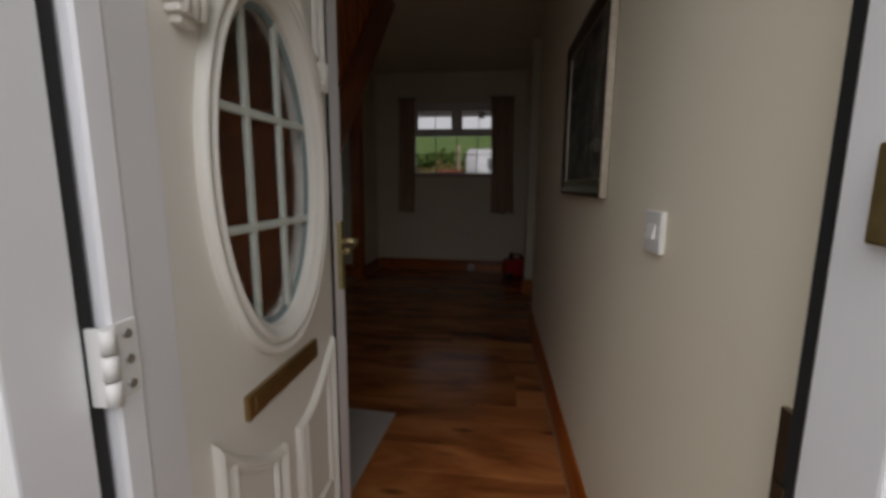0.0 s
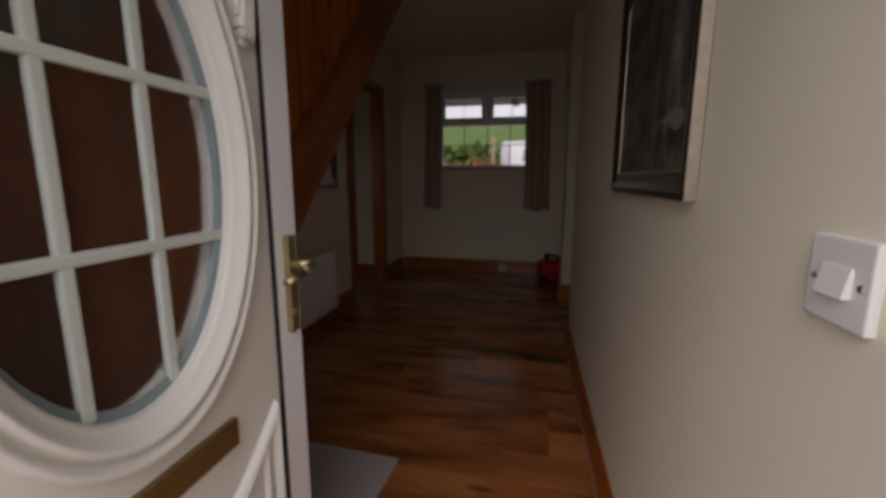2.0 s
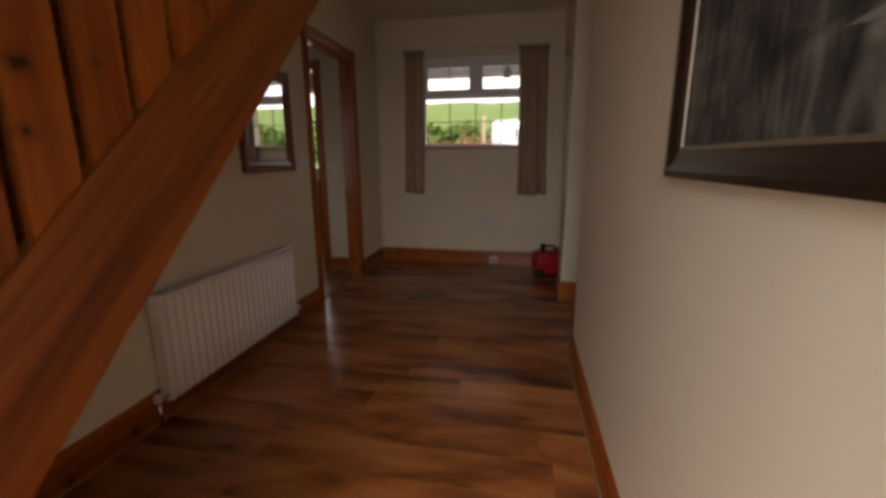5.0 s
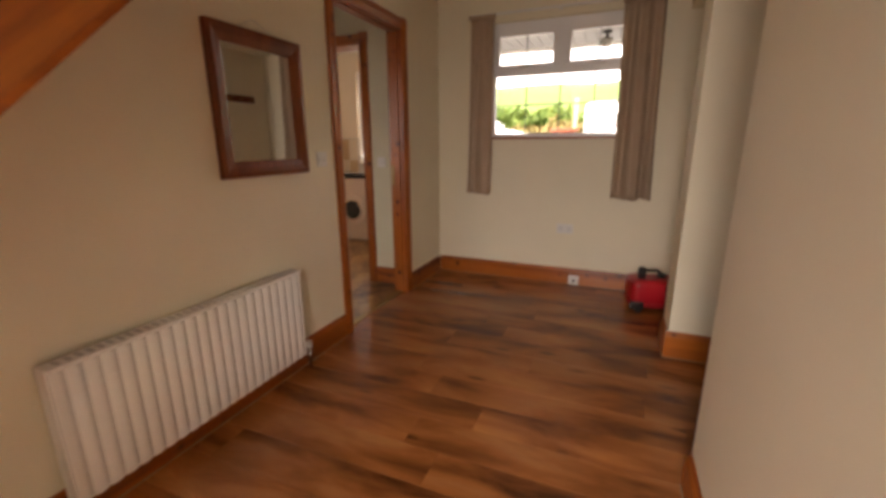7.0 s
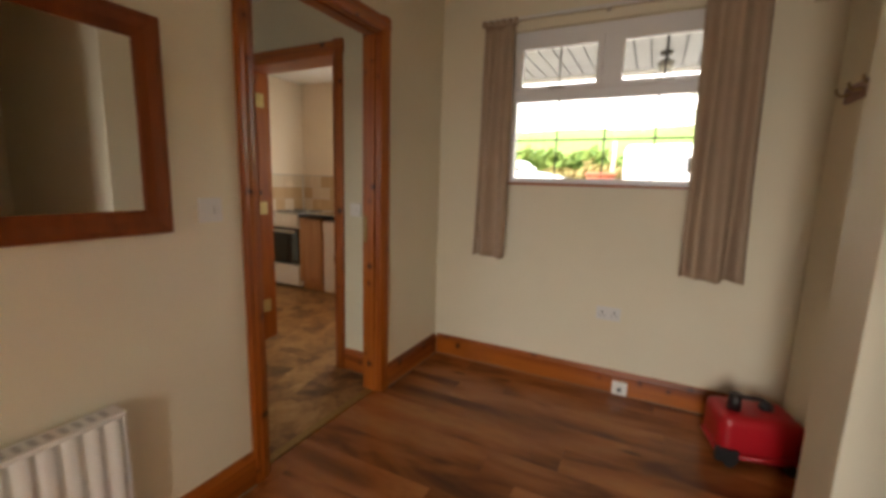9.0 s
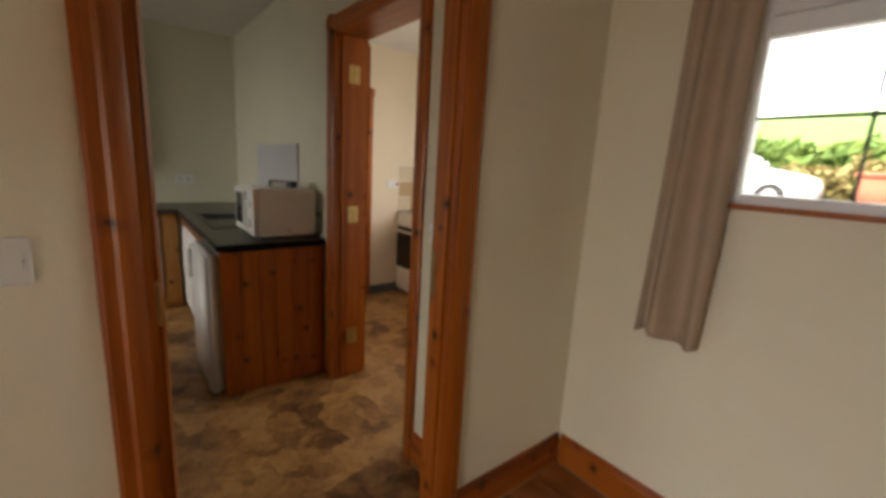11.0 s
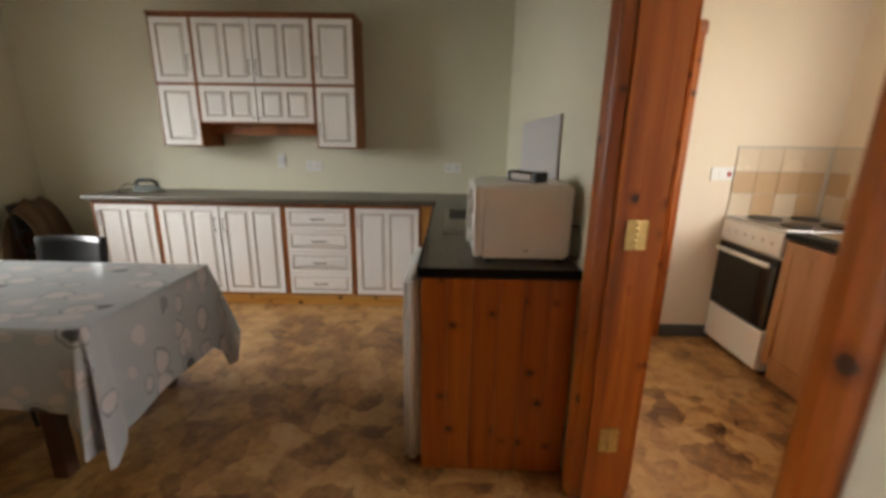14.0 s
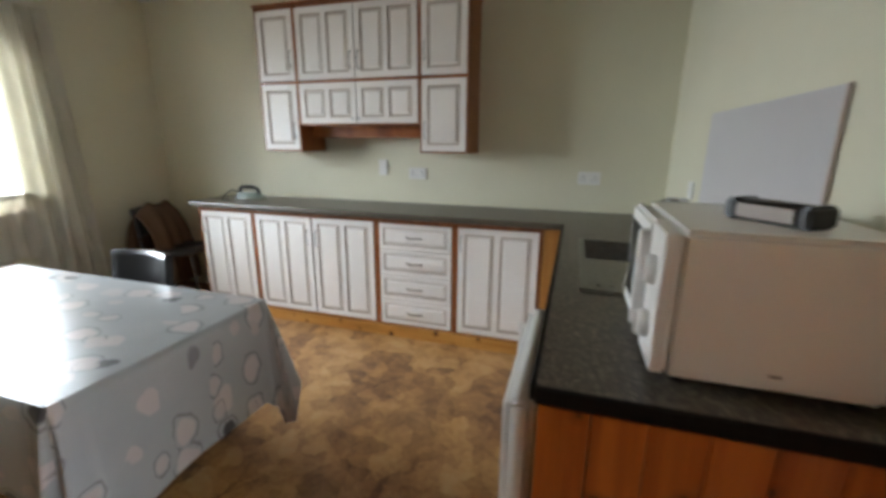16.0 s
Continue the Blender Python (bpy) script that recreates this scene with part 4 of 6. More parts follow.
# ---- hall things ----
def radiator():
    t = thing("radiator", "white ribbed panel radiator on the hall wall", "radiator", (-1.37, 3.37, 0.10))
    L, Hh, n = 1.12, 0.52, 22
    bm = bmesh.new()
    prof = [(0.012, 0.0)]
    p = L / n
    for i in range(n):
        y = i * p
        prof += [(0.055, y + p * 0.06), (0.066, y + p * 0.2), (0.068, y + p * 0.5), (0.066, y + p * 0.68), (0.055, y + p * 0.82), (0.052, y + p * 0.94)]
    prof += [(0.012, L)]
    zs = ((0.0, 0.6), (0.02, 1.0), (Hh - 0.03, 1.0), (Hh - 0.012, 0.6))
    rows = [[bm.verts.new((0.012 + (x - 0.012) * k, y, z)) for x, y in prof] for z, k in zs]
    for r, s in zip(rows, rows[1:]):
        for i in range(len(r) - 1):
            f = bm.faces.new((r[i], r[i + 1], s[i + 1], s[i]))
            f.smooth = True
    bm.faces.new(rows[0])
    bm.faces.new(rows[-1][::-1])
    box(bm, 0.0, 0.0125, 0, L, 0, Hh - 0.012)
    part("panel", bm, M_RAD, t)
    bm = boxed((0.0, 0.075, 0.0, L, Hh - 0.014, Hh), bevel=0.003)
    part("top_grille", bm, M_RAD, t)
    for i in range(34):
        part("slot", boxed((0.018, 0.058, 0.03 + i * 0.0315, 0.045 + i * 0.0315, Hh - 0.001, Hh + 0.0012)), M_BOARD, t)
    for y in (0.0, L):
        part("side_cover", boxed((0.0, 0.062, y - 0.004, y + 0.004, 0.01, Hh - 0.002), bevel=0.002), M_RAD, t)
    for y, s in ((-0.004, -1), (L + 0.004, 1)):
        bm = bmesh.new()
        tube(bm, (0.035, y, 0.03), (0.035, y + s * 0.05, 0.03), 0.012)
        tube(bm, (0.035, y + s * 0.05, 0.02), (0.035, y + s * 0.05, -0.1), 0.0075)
        part("pipe", bm, M_CHROME, t)
        bm = bmesh.new()
        tube(bm, (0.035, y + s * 0.05, 0.03), (0.035, y + s * 0.05, 0.065), 0.018, 0.016, 16)
        part("valve_cap", bm, M_WHITE, t)
    for y in (0.2, L - 0.2):
        part("bracket", boxed((-0.02, 0.0, y, y + 0.03, 0.05, 0.45)), M_RAD, t)
    return t


radiator()


def plate(name, label, cat, at, rz, w, h, gang, kind_):
    """A white wall plate facing local -y: switch rockers or socket holes."""
    t = thing(name, label, cat, at, rz)
    part("back_plate", boxed((-w / 2, w / 2, -0.011, 0, -h / 2, h / 2), bevel=0.003), M_WHITE, t)
    step = w / gang
    for i in range(gang):
        c = -w / 2 + step * (i + 0.5)
        if kind_ == "switch":
            bm = bmesh.new()
            wide = 0.02 if gang == 1 else 0.011
            extrude_profile(bm, [(-0.010, -0.014), (-0.019, -0.014), (-0.013, 0.016), (-0.010, 0.016)], "x", c - wide, c + wide)
            part("rocker", bm, M_WHITE, t)
        else:
            bm = boxed((c - 0.004, c + 0.004, -0.0118, -0.0108, 0.004, 0.016), (c - 0.018, c - 0.008, -0.0118, -0.0108, -0.016, -0.011), (c + 0.008, c + 0.018, -0.0118, -0.0108, -0.016, -0.011))
            part("pin_holes", bm, M_BLACK, t)
            part("rocker", boxed((c - 0.006, c + 0.006, -0.015, -0.0105, 0.022, 0.036), bevel=0.001), M_WHITE, t)
    for x in (-w / 2 + 0.012, w / 2 - 0.012):
        bm = bmesh.new()
        tube(bm, (x, -0.0105, 0), (x, -0.0125, 0), 0.0035, n=10)
        part("screw", bm, M_STEEL, t)
    return t


plate("light_switch", "white plastic light switch on the cream wall", "switch", (0.605, 1.776, 1.115), 270, 0.088, 0.088, 1, "switch")
plate("light_switch", "white plastic double light switch beside the pine door frame", "switch", (-1.39, 4.85, 1.20), 90, 0.088, 0.088, 2, "switch")
plate("light_switch", "white plastic light switch beside the utility doorway", "switch", (-1.69, 6.065, 1.13), 0, 0.086, 0.086, 1, "switch")
plate("wall_socket", "white plastic double socket below the hall window", "socket", (-0.14, 6.665, 0.525), 0, 0.146, 0.086, 2, "socket")
sb = thing("telephone_socket", "small white socket box on the pine skirting", "socket", (-0.03, 6.647, 0.055))
part("box", boxed((-0.045, 0.045, -0.03, 0, -0.045, 0.04), bevel=0.006), M_WHITE, sb)
part("port", boxed((-0.012, 0.012, -0.0312, -0.0295, -0.02, 0.005)), M_BLACK, sb)


def framed(t, w, h, fw, depth, mat_o, mat_i=None):
    """Four mitred frame bars round a w by h opening in the local x-z plane facing -y."""
    bars = (((-w / 2, 0), (w / 2, 0)), ((w / 2, 0), (w / 2, h)), ((w / 2, h), (-w / 2, h)), ((-w / 2, h), (-w / 2, 0)))
    prof = ((0.0, 0.0), (0.0, depth), (0.25, depth * 1.05), (0.55, depth * 0.72), (0.9, depth * 0.6), (1.0, depth * 0.45), (1.0, 0.0))
    for a, b in bars:
        a, b = Vector(a), Vector(b)
        d = (b - a).normalized()
        inn = Vector((-d.y, d.x))
        bm = bmesh.new()
        ra, rb = [], []
        for f, y in prof:
            ra.append(bm.verts.new((*(a + inn * fw * f + d * fw * f), -y)))
            rb.append(bm.verts.new((*(b + inn * fw * f - d * fw * f), -y)))
        for i in range(len(prof) - 1):
            f = bm.faces.new((ra[i], rb[i], rb[i + 1], ra[i + 1]))
            f.material_index = 1 if (mat_i and i == 0) else 0
        bm.faces.new(ra)
        bm.faces.new(rb[::-1])
        for v in bm.verts:
            v.co = (v.co.x, v.co.z, v.co.y)
        part("frame_bar", bm, [mat_o, mat_i] if mat_i else mat_o, t)


rail = thing("coat_rail", "dark wooden coat rail with three hooks on the recess wall", "coat rail", (0.80, 6.28, 1.765), 270)
part("board", boxed((-0.2, 0.2, -0.02, 0.0, -0.035, 0.035), bevel=0.004), M_MIRROR_FRAME, rail)
for x in (-0.14, 0.0, 0.14):
    bm = bmesh.new()
    bent_tube(bm, [(x, -0.018, 0.0), (x, -0.05, -0.01), (x, -0.065, 0.008), (x, -0.066, 0.025)], 0.005, 8)
    part("hook", bm, M_OLDBRASS, rail)


def mirror_mat():
    m, n, l, b = shader("silvered_mirror", 0.015, 1.0)
    b.inputs["Base Color"].default_value = (0.86, 0.87, 0.86, 1)
    return m


mir = thing("wall_mirror", "rectangular mirror in a dark pine frame", "mirror", (-1.385, 4.42, 1.135), 90)
framed(mir, 0.56, 0.66, 0.075, 0.03, M_MIRROR_FRAME)
part("mirror_glass", boxed((-0.21, 0.21, -0.012, -0.008, 0.07, 0.59)), mirror_mat(), mir)
part("backing", boxed((-0.27, 0.27, -0.0065, 0.0, 0.01, 0.65)), M_OAK, mir)
bm = bmesh.new()
bent_tube(bm, [(-0.12, -0.004, 0.65), (-0.05, -0.004, 0.69), (0.0, -0.004, 0.715), (0.06, -0.004, 0.69), (0.13, -0.004, 0.65)], 0.0015, 6)
part("hanging_wire", bm, M_STEEL, mir)


def painting_mat():
    """Dark woodland canal scene, reduced to soft tones."""
    m, n, l, b = shader("dark_oil_painting", 0.6, 0, 0.3)
    co = coords(n, l, (2.2, 1.0, 5.0), shift=False)
    co2 = coords(n, l, (13.0, 1.0, 2.2), shift=False)
    a, c = noise_node(n, l, co, 1.6, 5, 0.6, 1.0), noise_node(n, l, co2, 1.5, 4, 0.6, 1.6)
    r = ramp_node(n, [(0.38, (0.012, 0.013, 0.014)), (0.48, (0.05, 0.048, 0.042)), (0.56, (0.13, 0.12, 0.1)), (0.68, (0.3, 0.28, 0.23))])
    l.new(mixed(n, l, 0.55, a.outputs[0], c.outputs[0]), r.inputs[0])
    l.new(r.outputs[0], b.inputs["Base Color"])
    bump(n, l, b, c.outputs[0], 0.2, 0.002)
    return m


pic = thing("framed_painting", "dark oil painting in a brown frame with a pale gilt edge", "painting", (0.602, 2.55, 1.172), 270)
M_PICFRAME = metal_mat("dark_bronze_frame", (0.17, 0.12, 0.085), 0.42)
M_GILT = metal_mat("pale_gilt_edge", (0.62, 0.54, 0.43), 0.45)
framed(pic, 0.74, 0.65, 0.058, 0.022, M_PICFRAME, M_GILT)
part("canvas", boxed((-0.317, 0.317, -0.009, -0.004, 0.053, 0.597)), painting_mat(), pic)
for b in ((-0.312, 0.312, -0.0125, -0.0085, 0.055, 0.063), (-0.312, 0.312, -0.0125, -0.0085, 0.587, 0.595), (-0.317, -0.309, -0.0125, -0.0085, 0.055, 0.595), (0.309, 0.317, -0.0125, -0.0085, 0.055, 0.595)):
    part("slip", boxed(b), M_GILT, pic)
bm = bmesh.new()
extrude_profile(bm, [(0.12, 0.176), (0.18, 0.184), (0.22, 0.196), (0.25, 0.196), (0.285, 0.186), (0.292, 0.168), (0.28, 0.152), (0.25, 0.146), (0.22, 0.15), (0.195, 0.168), (0.15, 0.172)], "y", -0.0102, -0.0088)
part("pale_patch", bm, painted("pale_paint_patch", (0.19, 0.18, 0.16), 0.5, 0.3), pic, "pale painted patch")


def curtain(name, label, at, w_top, w_bot, z0, z1, folds, depth, mat, seed, lean=0.0, gather=0.06):
    """A hanging cloth with folds; at is the middle of the heading."""
    rng = random.Random(seed)
    t = thing(name, label, "curtain", at)
    bm = bmesh.new()
    nx, nz = folds * 10, 22
    ph = [rng.uniform(-0.5, 0.5) for _ in range(folds + 1)]
    rows = []
    for j in range(nz + 1):
        f = j / nz
        z = z1 - (z1 - z0) * f
        w = w_top + (w_bot - w_top) * min(1, f * 1.3)
        row = []
        for i in range(nx + 1):
            u = i / nx
            k = u * folds
            a = 2 * math.pi * k + ph[int(k) % len(ph)] * 0.8
            amp = depth * (0.55 + 0.45 * f)
            x = (u - 0.5) * w + lean * f + 0.012 * math.sin(a * 0.5 + f * 3) * f
            y = amp * math.sin(a) + depth * 0.35 * math.sin(a * 0.37 + 1.3 + 2 * f)
            if f < 0.03:
                y *= 0.7
            row.append(bm.verts.new((x, y, z + (0.012 * math.sin(a * 0.5) if j == nz else 0))))
        rows.append(row)
    for r, s in zip(rows, rows[1:]):
        for i in range(nx):
            bm.faces.new((r[i], r[i + 1], s[i + 1], s[i])).smooth = True
    bmesh.ops.recalc_face_normals(bm, faces=bm.faces)
    bmesh.ops.solidify(bm, geom=bm.faces[:], thickness=0.003)
    part("drop", bm, mat, t, smooth=True)
    bm = bmesh.new()
    for i in range(folds * 3):
        x = (i / (folds * 3 - 1) - 0.5) * w_top
        tube(bm, (x, -depth * 0.55, z1 - 0.005), (x, -depth * 0.5, z1 + 0.028), w_top / folds / 7, n=8)
    box(bm, -w_top / 2, w_top / 2, -depth * 0.5, depth * 0.4, z1 - 0.004, z1 + 0.022)
    part("heading", bm, mat, t)
    return t


curtain("curtain", "short taupe curtain drawn to the side of the hall window", (-0.935, 6.585, 0.0), 0.21, 0.22, 0.825, 2.33, 2, 0.036, M_CURTAIN, 3, -0.02)
curtain("curtain", "short taupe curtain drawn to the side of the hall window", (0.345, 6.585, 0.0), 0.29, 0.31, 0.825, 2.33, 3, 0.036, M_CURTAIN, 5, 0.03)
rail = thing("curtain_rail", "slim white curtain rail above the hall window", "curtain rail", (-0.29, 6.62, 2.345))
part("rail", boxed((-0.78, 0.80, -0.012, 0.004, 0.012, 0.032), bevel=0.003), M_WHITE, rail)
for x in (-0.7, 0.0, 0.7):
    part("bracket", boxed((x - 0.012, x + 0.012, 0.004, 0.045, 0.008, 0.036), bevel=0.002), M_WHITE, rail)

# vacuum cleaner
vac = thing("vacuum_cleaner", "red tub vacuum cleaner with black fittings on the floor", "vacuum cleaner", (0.60, 6.32, 0.0), 12)
bm = bmesh.new()
box(bm, -0.18, 0.18, -0.13, 0.13, 0.05, 0.25)
bmesh.ops.bevel(bm, geom=bm.edges[:], offset=0.055, segments=5, affect="EDGES", profile=0.6)
part("body", bm, M_RED, vac, smooth=True)
bm = bmesh.new()
box(bm, -0.185, 0.185, -0.135, 0.135, 0.03, 0.075)
bmesh.ops.bevel(bm, geom=bm.edges[:], offset=0.018, segments=3, affect="EDGES")
part("base", bm, M_RED, vac, smooth=True)
bm = bmesh.new()
bent_tube(bm, [(-0.1, 0, 0.245), (-0.1, 0, 0.29), (-0.06, 0, 0.305), (0.02, 0, 0.305), (0.05, 0, 0.285), (0.06, 0, 0.24)], 0.012)
part("handle", bm, M_BLACK, vac)
bm = bmesh.new()
tube(bm, (-0.10, -0.03, 0.25), (-0.10, -0.03, 0.335), 0.03, 0.026, 16)
part("hose_neck", bm, M_BLACK, vac)
bm = bmesh.new()
tube(bm, (0.06, 0.02, 0.25), (0.06, 0.02, 0.275), 0.035, 0.03, 16)
part("cap", bm, M_BLACK, vac)
part("front_fitting", boxed((-0.19, -0.09, -0.142, -0.1, 0.02, 0.085), bevel=0.012), M_BLACK, vac)
for x in (-0.13, 0.13):
    for y in (-0.142, 0.142):
        bm = bmesh.new()
        tube(bm, (x, y * 0.93 - 0.012, 0.028), (x, y * 0.93 + 0.012, 0.028), 0.028, n=18)
        part("wheel", bm, M_BLACK, vac)

# mats
mat1 = thing("door_mat", "pale grey door mat on the laminate floor", "mat", (-0.62, 2.42, 0.0), -4)
part("mat_sheet", boxed((-0.36, 0.36, -0.46, 0.46, 0.0, 0.009), bevel=0.003), M_MAT, mat1)
mat2 = thing("passage_mat", "dark brown mat in the side passage", "mat", (1.35, 4.98, 0.0))
part("mat_sheet", boxed((-0.5, 0.6, -0.46, 0.44, 0.0, 0.01), bevel=0.003), M_DARKMAT, mat2)
# coat rail seen in the mirror
cr = thing("coat_rail", "dark wooden coat rail with brass hooks on the passage wall", "coat rail", (2.30, 4.95, 1.62), 270)
part("board", boxed((-0.4, 0.4, -0.022, 0, -0.05, 0.05), bevel=0.004), M_MIRROR_FRAME, cr)
for i in range(5):
    x = -0.32 + i * 0.16
    bm = bmesh.new()
    bent_tube(bm, [(x, -0.02, 0.01), (x, -0.05, -0.02), (x, -0.075, -0.015), (x, -0.085, 0.02)], 0.005, 8)
    part("hook", bm, M_BRASS, cr)


# ---- kitchen things ----
def panel_front(t, name, x, y0, y1, z0, z1, cols=1, rows=1, handle=None, hmat=None, label=""):
    """A cream front facing +x: one routed board with sunk fields coloured darker for shade, a raised panel in each, and
    a handle.
    """
    m = 0.042 if z1 - z0 > 0.22 else 0.03
    g = 0.014 if z1 - z0 > 0.22 else 0.009
    w = (y1 - y0 - m * (cols + 1)) / cols
    ycuts, zcuts = [y0], [z0, z0 + m, z1 - m, z1]
    for i in range(cols):
        ycuts += [y0 + m + i * (w + m), y0 + m + i * (w + m) + w]
    ycuts.append(y1)
    bm = bmesh.new()
    seen = {}

    def vert(*c):
        key = tuple(round(v, 5) for v in c)
        if key not in seen:
            seen[key] = bm.verts.new(c)
        return seen[key]
    fields = []
    for i in range(len(ycuts) - 1):
        for j in range(3):
            ya, yb, za, zb = ycuts[i], ycuts[i + 1], zcuts[j], zcuts[j + 1]
            sunk = i % 2 == 1 and j == 1
            xx = x - 0.009 if sunk else x
            f = bm.faces.new((vert(xx, ya, za), vert(xx, yb, za), vert(xx, yb, zb), vert(xx, ya, zb)))
            f.material_index = 1 if sunk else 0
            if sunk:
                fields.append((ya + g, yb - g, za + g, zb - g))
                for p, q in (((ya, za), (yb, za)), ((yb, za), (yb, zb)), ((yb, zb), (ya, zb)), ((ya, zb), (ya, za))):
                    bm.faces.new((vert(x, *p), vert(x, *q), vert(x - 0.009, *q), vert(x - 0.009, *p))).material_index = 1
    rim = [(c, z0) for c in ycuts] + [(y1, c) for c in zcuts[1:]] + [(c, z1) for c in ycuts[-2::-1]] + [(y0, c) for c in zcuts[-2:0:-1]]
    for p, q in zip(rim, rim[1:] + rim[:1]):
        bm.faces.new((vert(x, *p), vert(x, *q), vert(x - 0.018, *q), vert(x - 0.018, *p)))
    bm.faces.new([vert(x - 0.018, *p) for p in rim])
    d = part(name, bm, [M_DOORPAINT, M_GROOVE_SHADE], t, label)
    for a, b, c, e in fields:
        fb = bmesh.new()
        for v in box(fb, x - 0.009, x - 0.0005, a, b, c, e):
            if v.co.x > x - 0.003:
                v.co.y += 0.015 if v.co.y < (a + b) / 2 else -0.015
                v.co.z += 0.015 if v.co.z < (c + e) / 2 else -0.015
        part("raised_panel", fb, M_DOORPAINT, d)
    if handle:
        kind_, hy, hz = handle
        bm = bmesh.new()
        if kind_ == "v":
            bent_tube(bm, [(x, hy, hz - 0.055), (x + 0.018, hy, hz - 0.05), (x + 0.026, hy, hz - 0.02), (x + 0.026, hy, hz + 0.02), (x + 0.018, hy, hz + 0.05), (x, hy, hz + 0.055)], 0.005, 8)
        elif kind_ == "h":
            bent_tube(bm, [(x, hy - 0.055, hz + 0.004), (x + 0.016, hy - 0.045, hz), (x + 0.024, hy - 0.015, hz - 0.004), (x + 0.024, hy + 0.015, hz + 0.004), (x + 0.016, hy + 0.045, hz), (x, hy + 0.055, hz - 0.004)], 0.005, 8)
        else:
            tube(bm, (x, hy, hz), (x + 0.02, hy, hz), 0.006, 0.011)
        part("handle", bm, hmat or M_STEEL, d, "metal bow handle")
    return d


BX = -4.663
BZ0, BZ1 = 0.095, 0.835


def base_unit(name, label, y0, y1):
    t = thing(name, label, "kitchen cabinet", (0, 0, 0), 0, "fitted base units")
    x0, x1 = -5.136, BX - 0.019
    part("carcass", boxed((x0, x1 - 0.02, y0, y1, 0.08, 0.868)), M_CARCASS, t)
    for a, b in ((y0, y0 + 0.02), (y1 - 0.02, y1)):
        part("face_frame", boxed((x1 - 0.02, x1 + 0.014, a, b, 0.08, 0.868), bevel=0.001), M_CARCASS, t)
    for a, b in ((0.08, 0.1), (0.83, 0.868)):
        part("face_frame", boxed((x1 - 0.02, x1 + 0.0135, y0 + 0.02, y1 - 0.02, a, b), bevel=0.001), M_CARCASS, t)
    return t


u = base_unit("base_cabinet", "cream single-door base cabinet in stained pine framing", 2.62, 3.15)
panel_front(u, "door", BX, 2.645, 3.128, BZ0, BZ1, 2, 1, ("v", 2.675, 0.72), M_STEEL)
u = base_unit("base_cabinet", "cream double-door base cabinet in stained pine framing", 3.152, 4.195)
panel_front(u, "door", BX, 3.172, 3.664, BZ0, BZ1, 2, 1, ("v", 3.636, 0.68), M_STEEL)
panel_front(u, "door", BX, 3.68, 4.172, BZ0, BZ1, 2, 1, ("v", 3.708, 0.68), M_STEEL)
u = base_unit("drawer_unit", "cream four-drawer base unit in stained pine framing", 4.197, 4.765)
for i in range(4):
    z0 = BZ0 + i * 0.185
    panel_front(u, "drawer_front", BX, 4.22, 4.742, z0, z0 + 0.18, 1, 1, ("h", 4.481, z0 + 0.09), M_BRONZE)
u = base_unit("base_cabinet", "cream corner base cabinet in stained pine framing", 4.767, 5.33)
panel_front(u, "door", BX, 4.79, 5.308, BZ0, BZ1, 2, 1, ("v", 4.812, 0.73), M_STEEL)
fil = thing("corner_filler", "varnished pine filler board at the cabinet corner", "filler panel", (0, 0, 0))
part("board", boxed((-4.70, BX - 0.01, 5.332, 5.45, 0.0, 0.868), bevel=0.002), M_PALE_Z, fil)
pl = thing("plinth", "varnished pine plinth below the base cabinets", "plinth", (0, 0, 0))
part("board", boxed((-4.72, -4.64, 2.64, 5.33, 0.0, 0.079), bevel=0.003), M_PALE_Y, pl)


def wall_unit(name, label, y0, y1, fronts, z0, z1=2.285):
    t = thing(name, label, "wall cabinet", (0, 0, 0), 0, "wall cabinets")
    x1 = -4.817
    part("carcass", boxed((-5.138, x1 - 0.019, y0, y1, z0, z1 - 0.002)), M_CARCASS, t)
    for a, b in ((y0, y0 + 0.012), (y1 - 0.012, y1)):
        part("face_frame", boxed((x1 - 0.019, x1 - 0.003, a, b, z0, z1 - 0.002)), M_CARCASS, t)
    for f in fronts:
        panel_front(t, "door", x1, *f)
    return t


wall_unit("wall_cabinet", "cream two-door tall wall cabinet in stained pine", 3.205, 3.53, [(3.22, 3.518, 1.795, 2.26, 1, 1, ("v", 3.495, 1.94)), (3.22, 3.518, 1.312, 1.772, 1, 1, ("v", 3.495, 1.45))], 1.30)
mid = wall_unit("wall_cabinet", "cream four-door middle wall cabinet above the extractor gap", 3.532, 4.468, [(3.546, 3.996, 1.795, 2.26, 2, 1, ("v", 3.972, 1.91)), (4.004, 4.454, 1.795, 2.26, 2, 1, ("v", 4.028, 1.91)), (3.546, 3.996, 1.498, 1.772, 2, 1, ("k", 3.975, 1.53)), (4.004, 4.454, 1.498, 1.772, 2, 1, ("k", 4.025, 1.53))], 1.485)
part("pelmet", boxed((-4.99, -4.97, 3.532, 4.468, 1.40, 1.485), bevel=0.002), M_CARCASS, mid)
wall_unit("wall_cabinet", "cream two-door tall wall cabinet in stained pine", 4.47, 4.80, [(4.482, 4.786, 1.795, 2.26, 1, 1, ("v", 4.505, 1.94)), (4.482, 4.786, 1.312, 1.772, 1, 1, ("v", 4.505, 1.45))], 1.30)
cor = thing("cornice", "stained pine cornice on the wall cabinets", "cornice", (0, 0, 0))
part("board", boxed((-5.137, -4.805, 3.20, 4.81, 2.284, 2.30), bevel=0.003), M_CARCASS, cor)

# worktop: an L with the sink let in
wt = thing("worktop", "speckled dark laminate worktop round the kitchen corner", "worktop", (0, 0, 0))


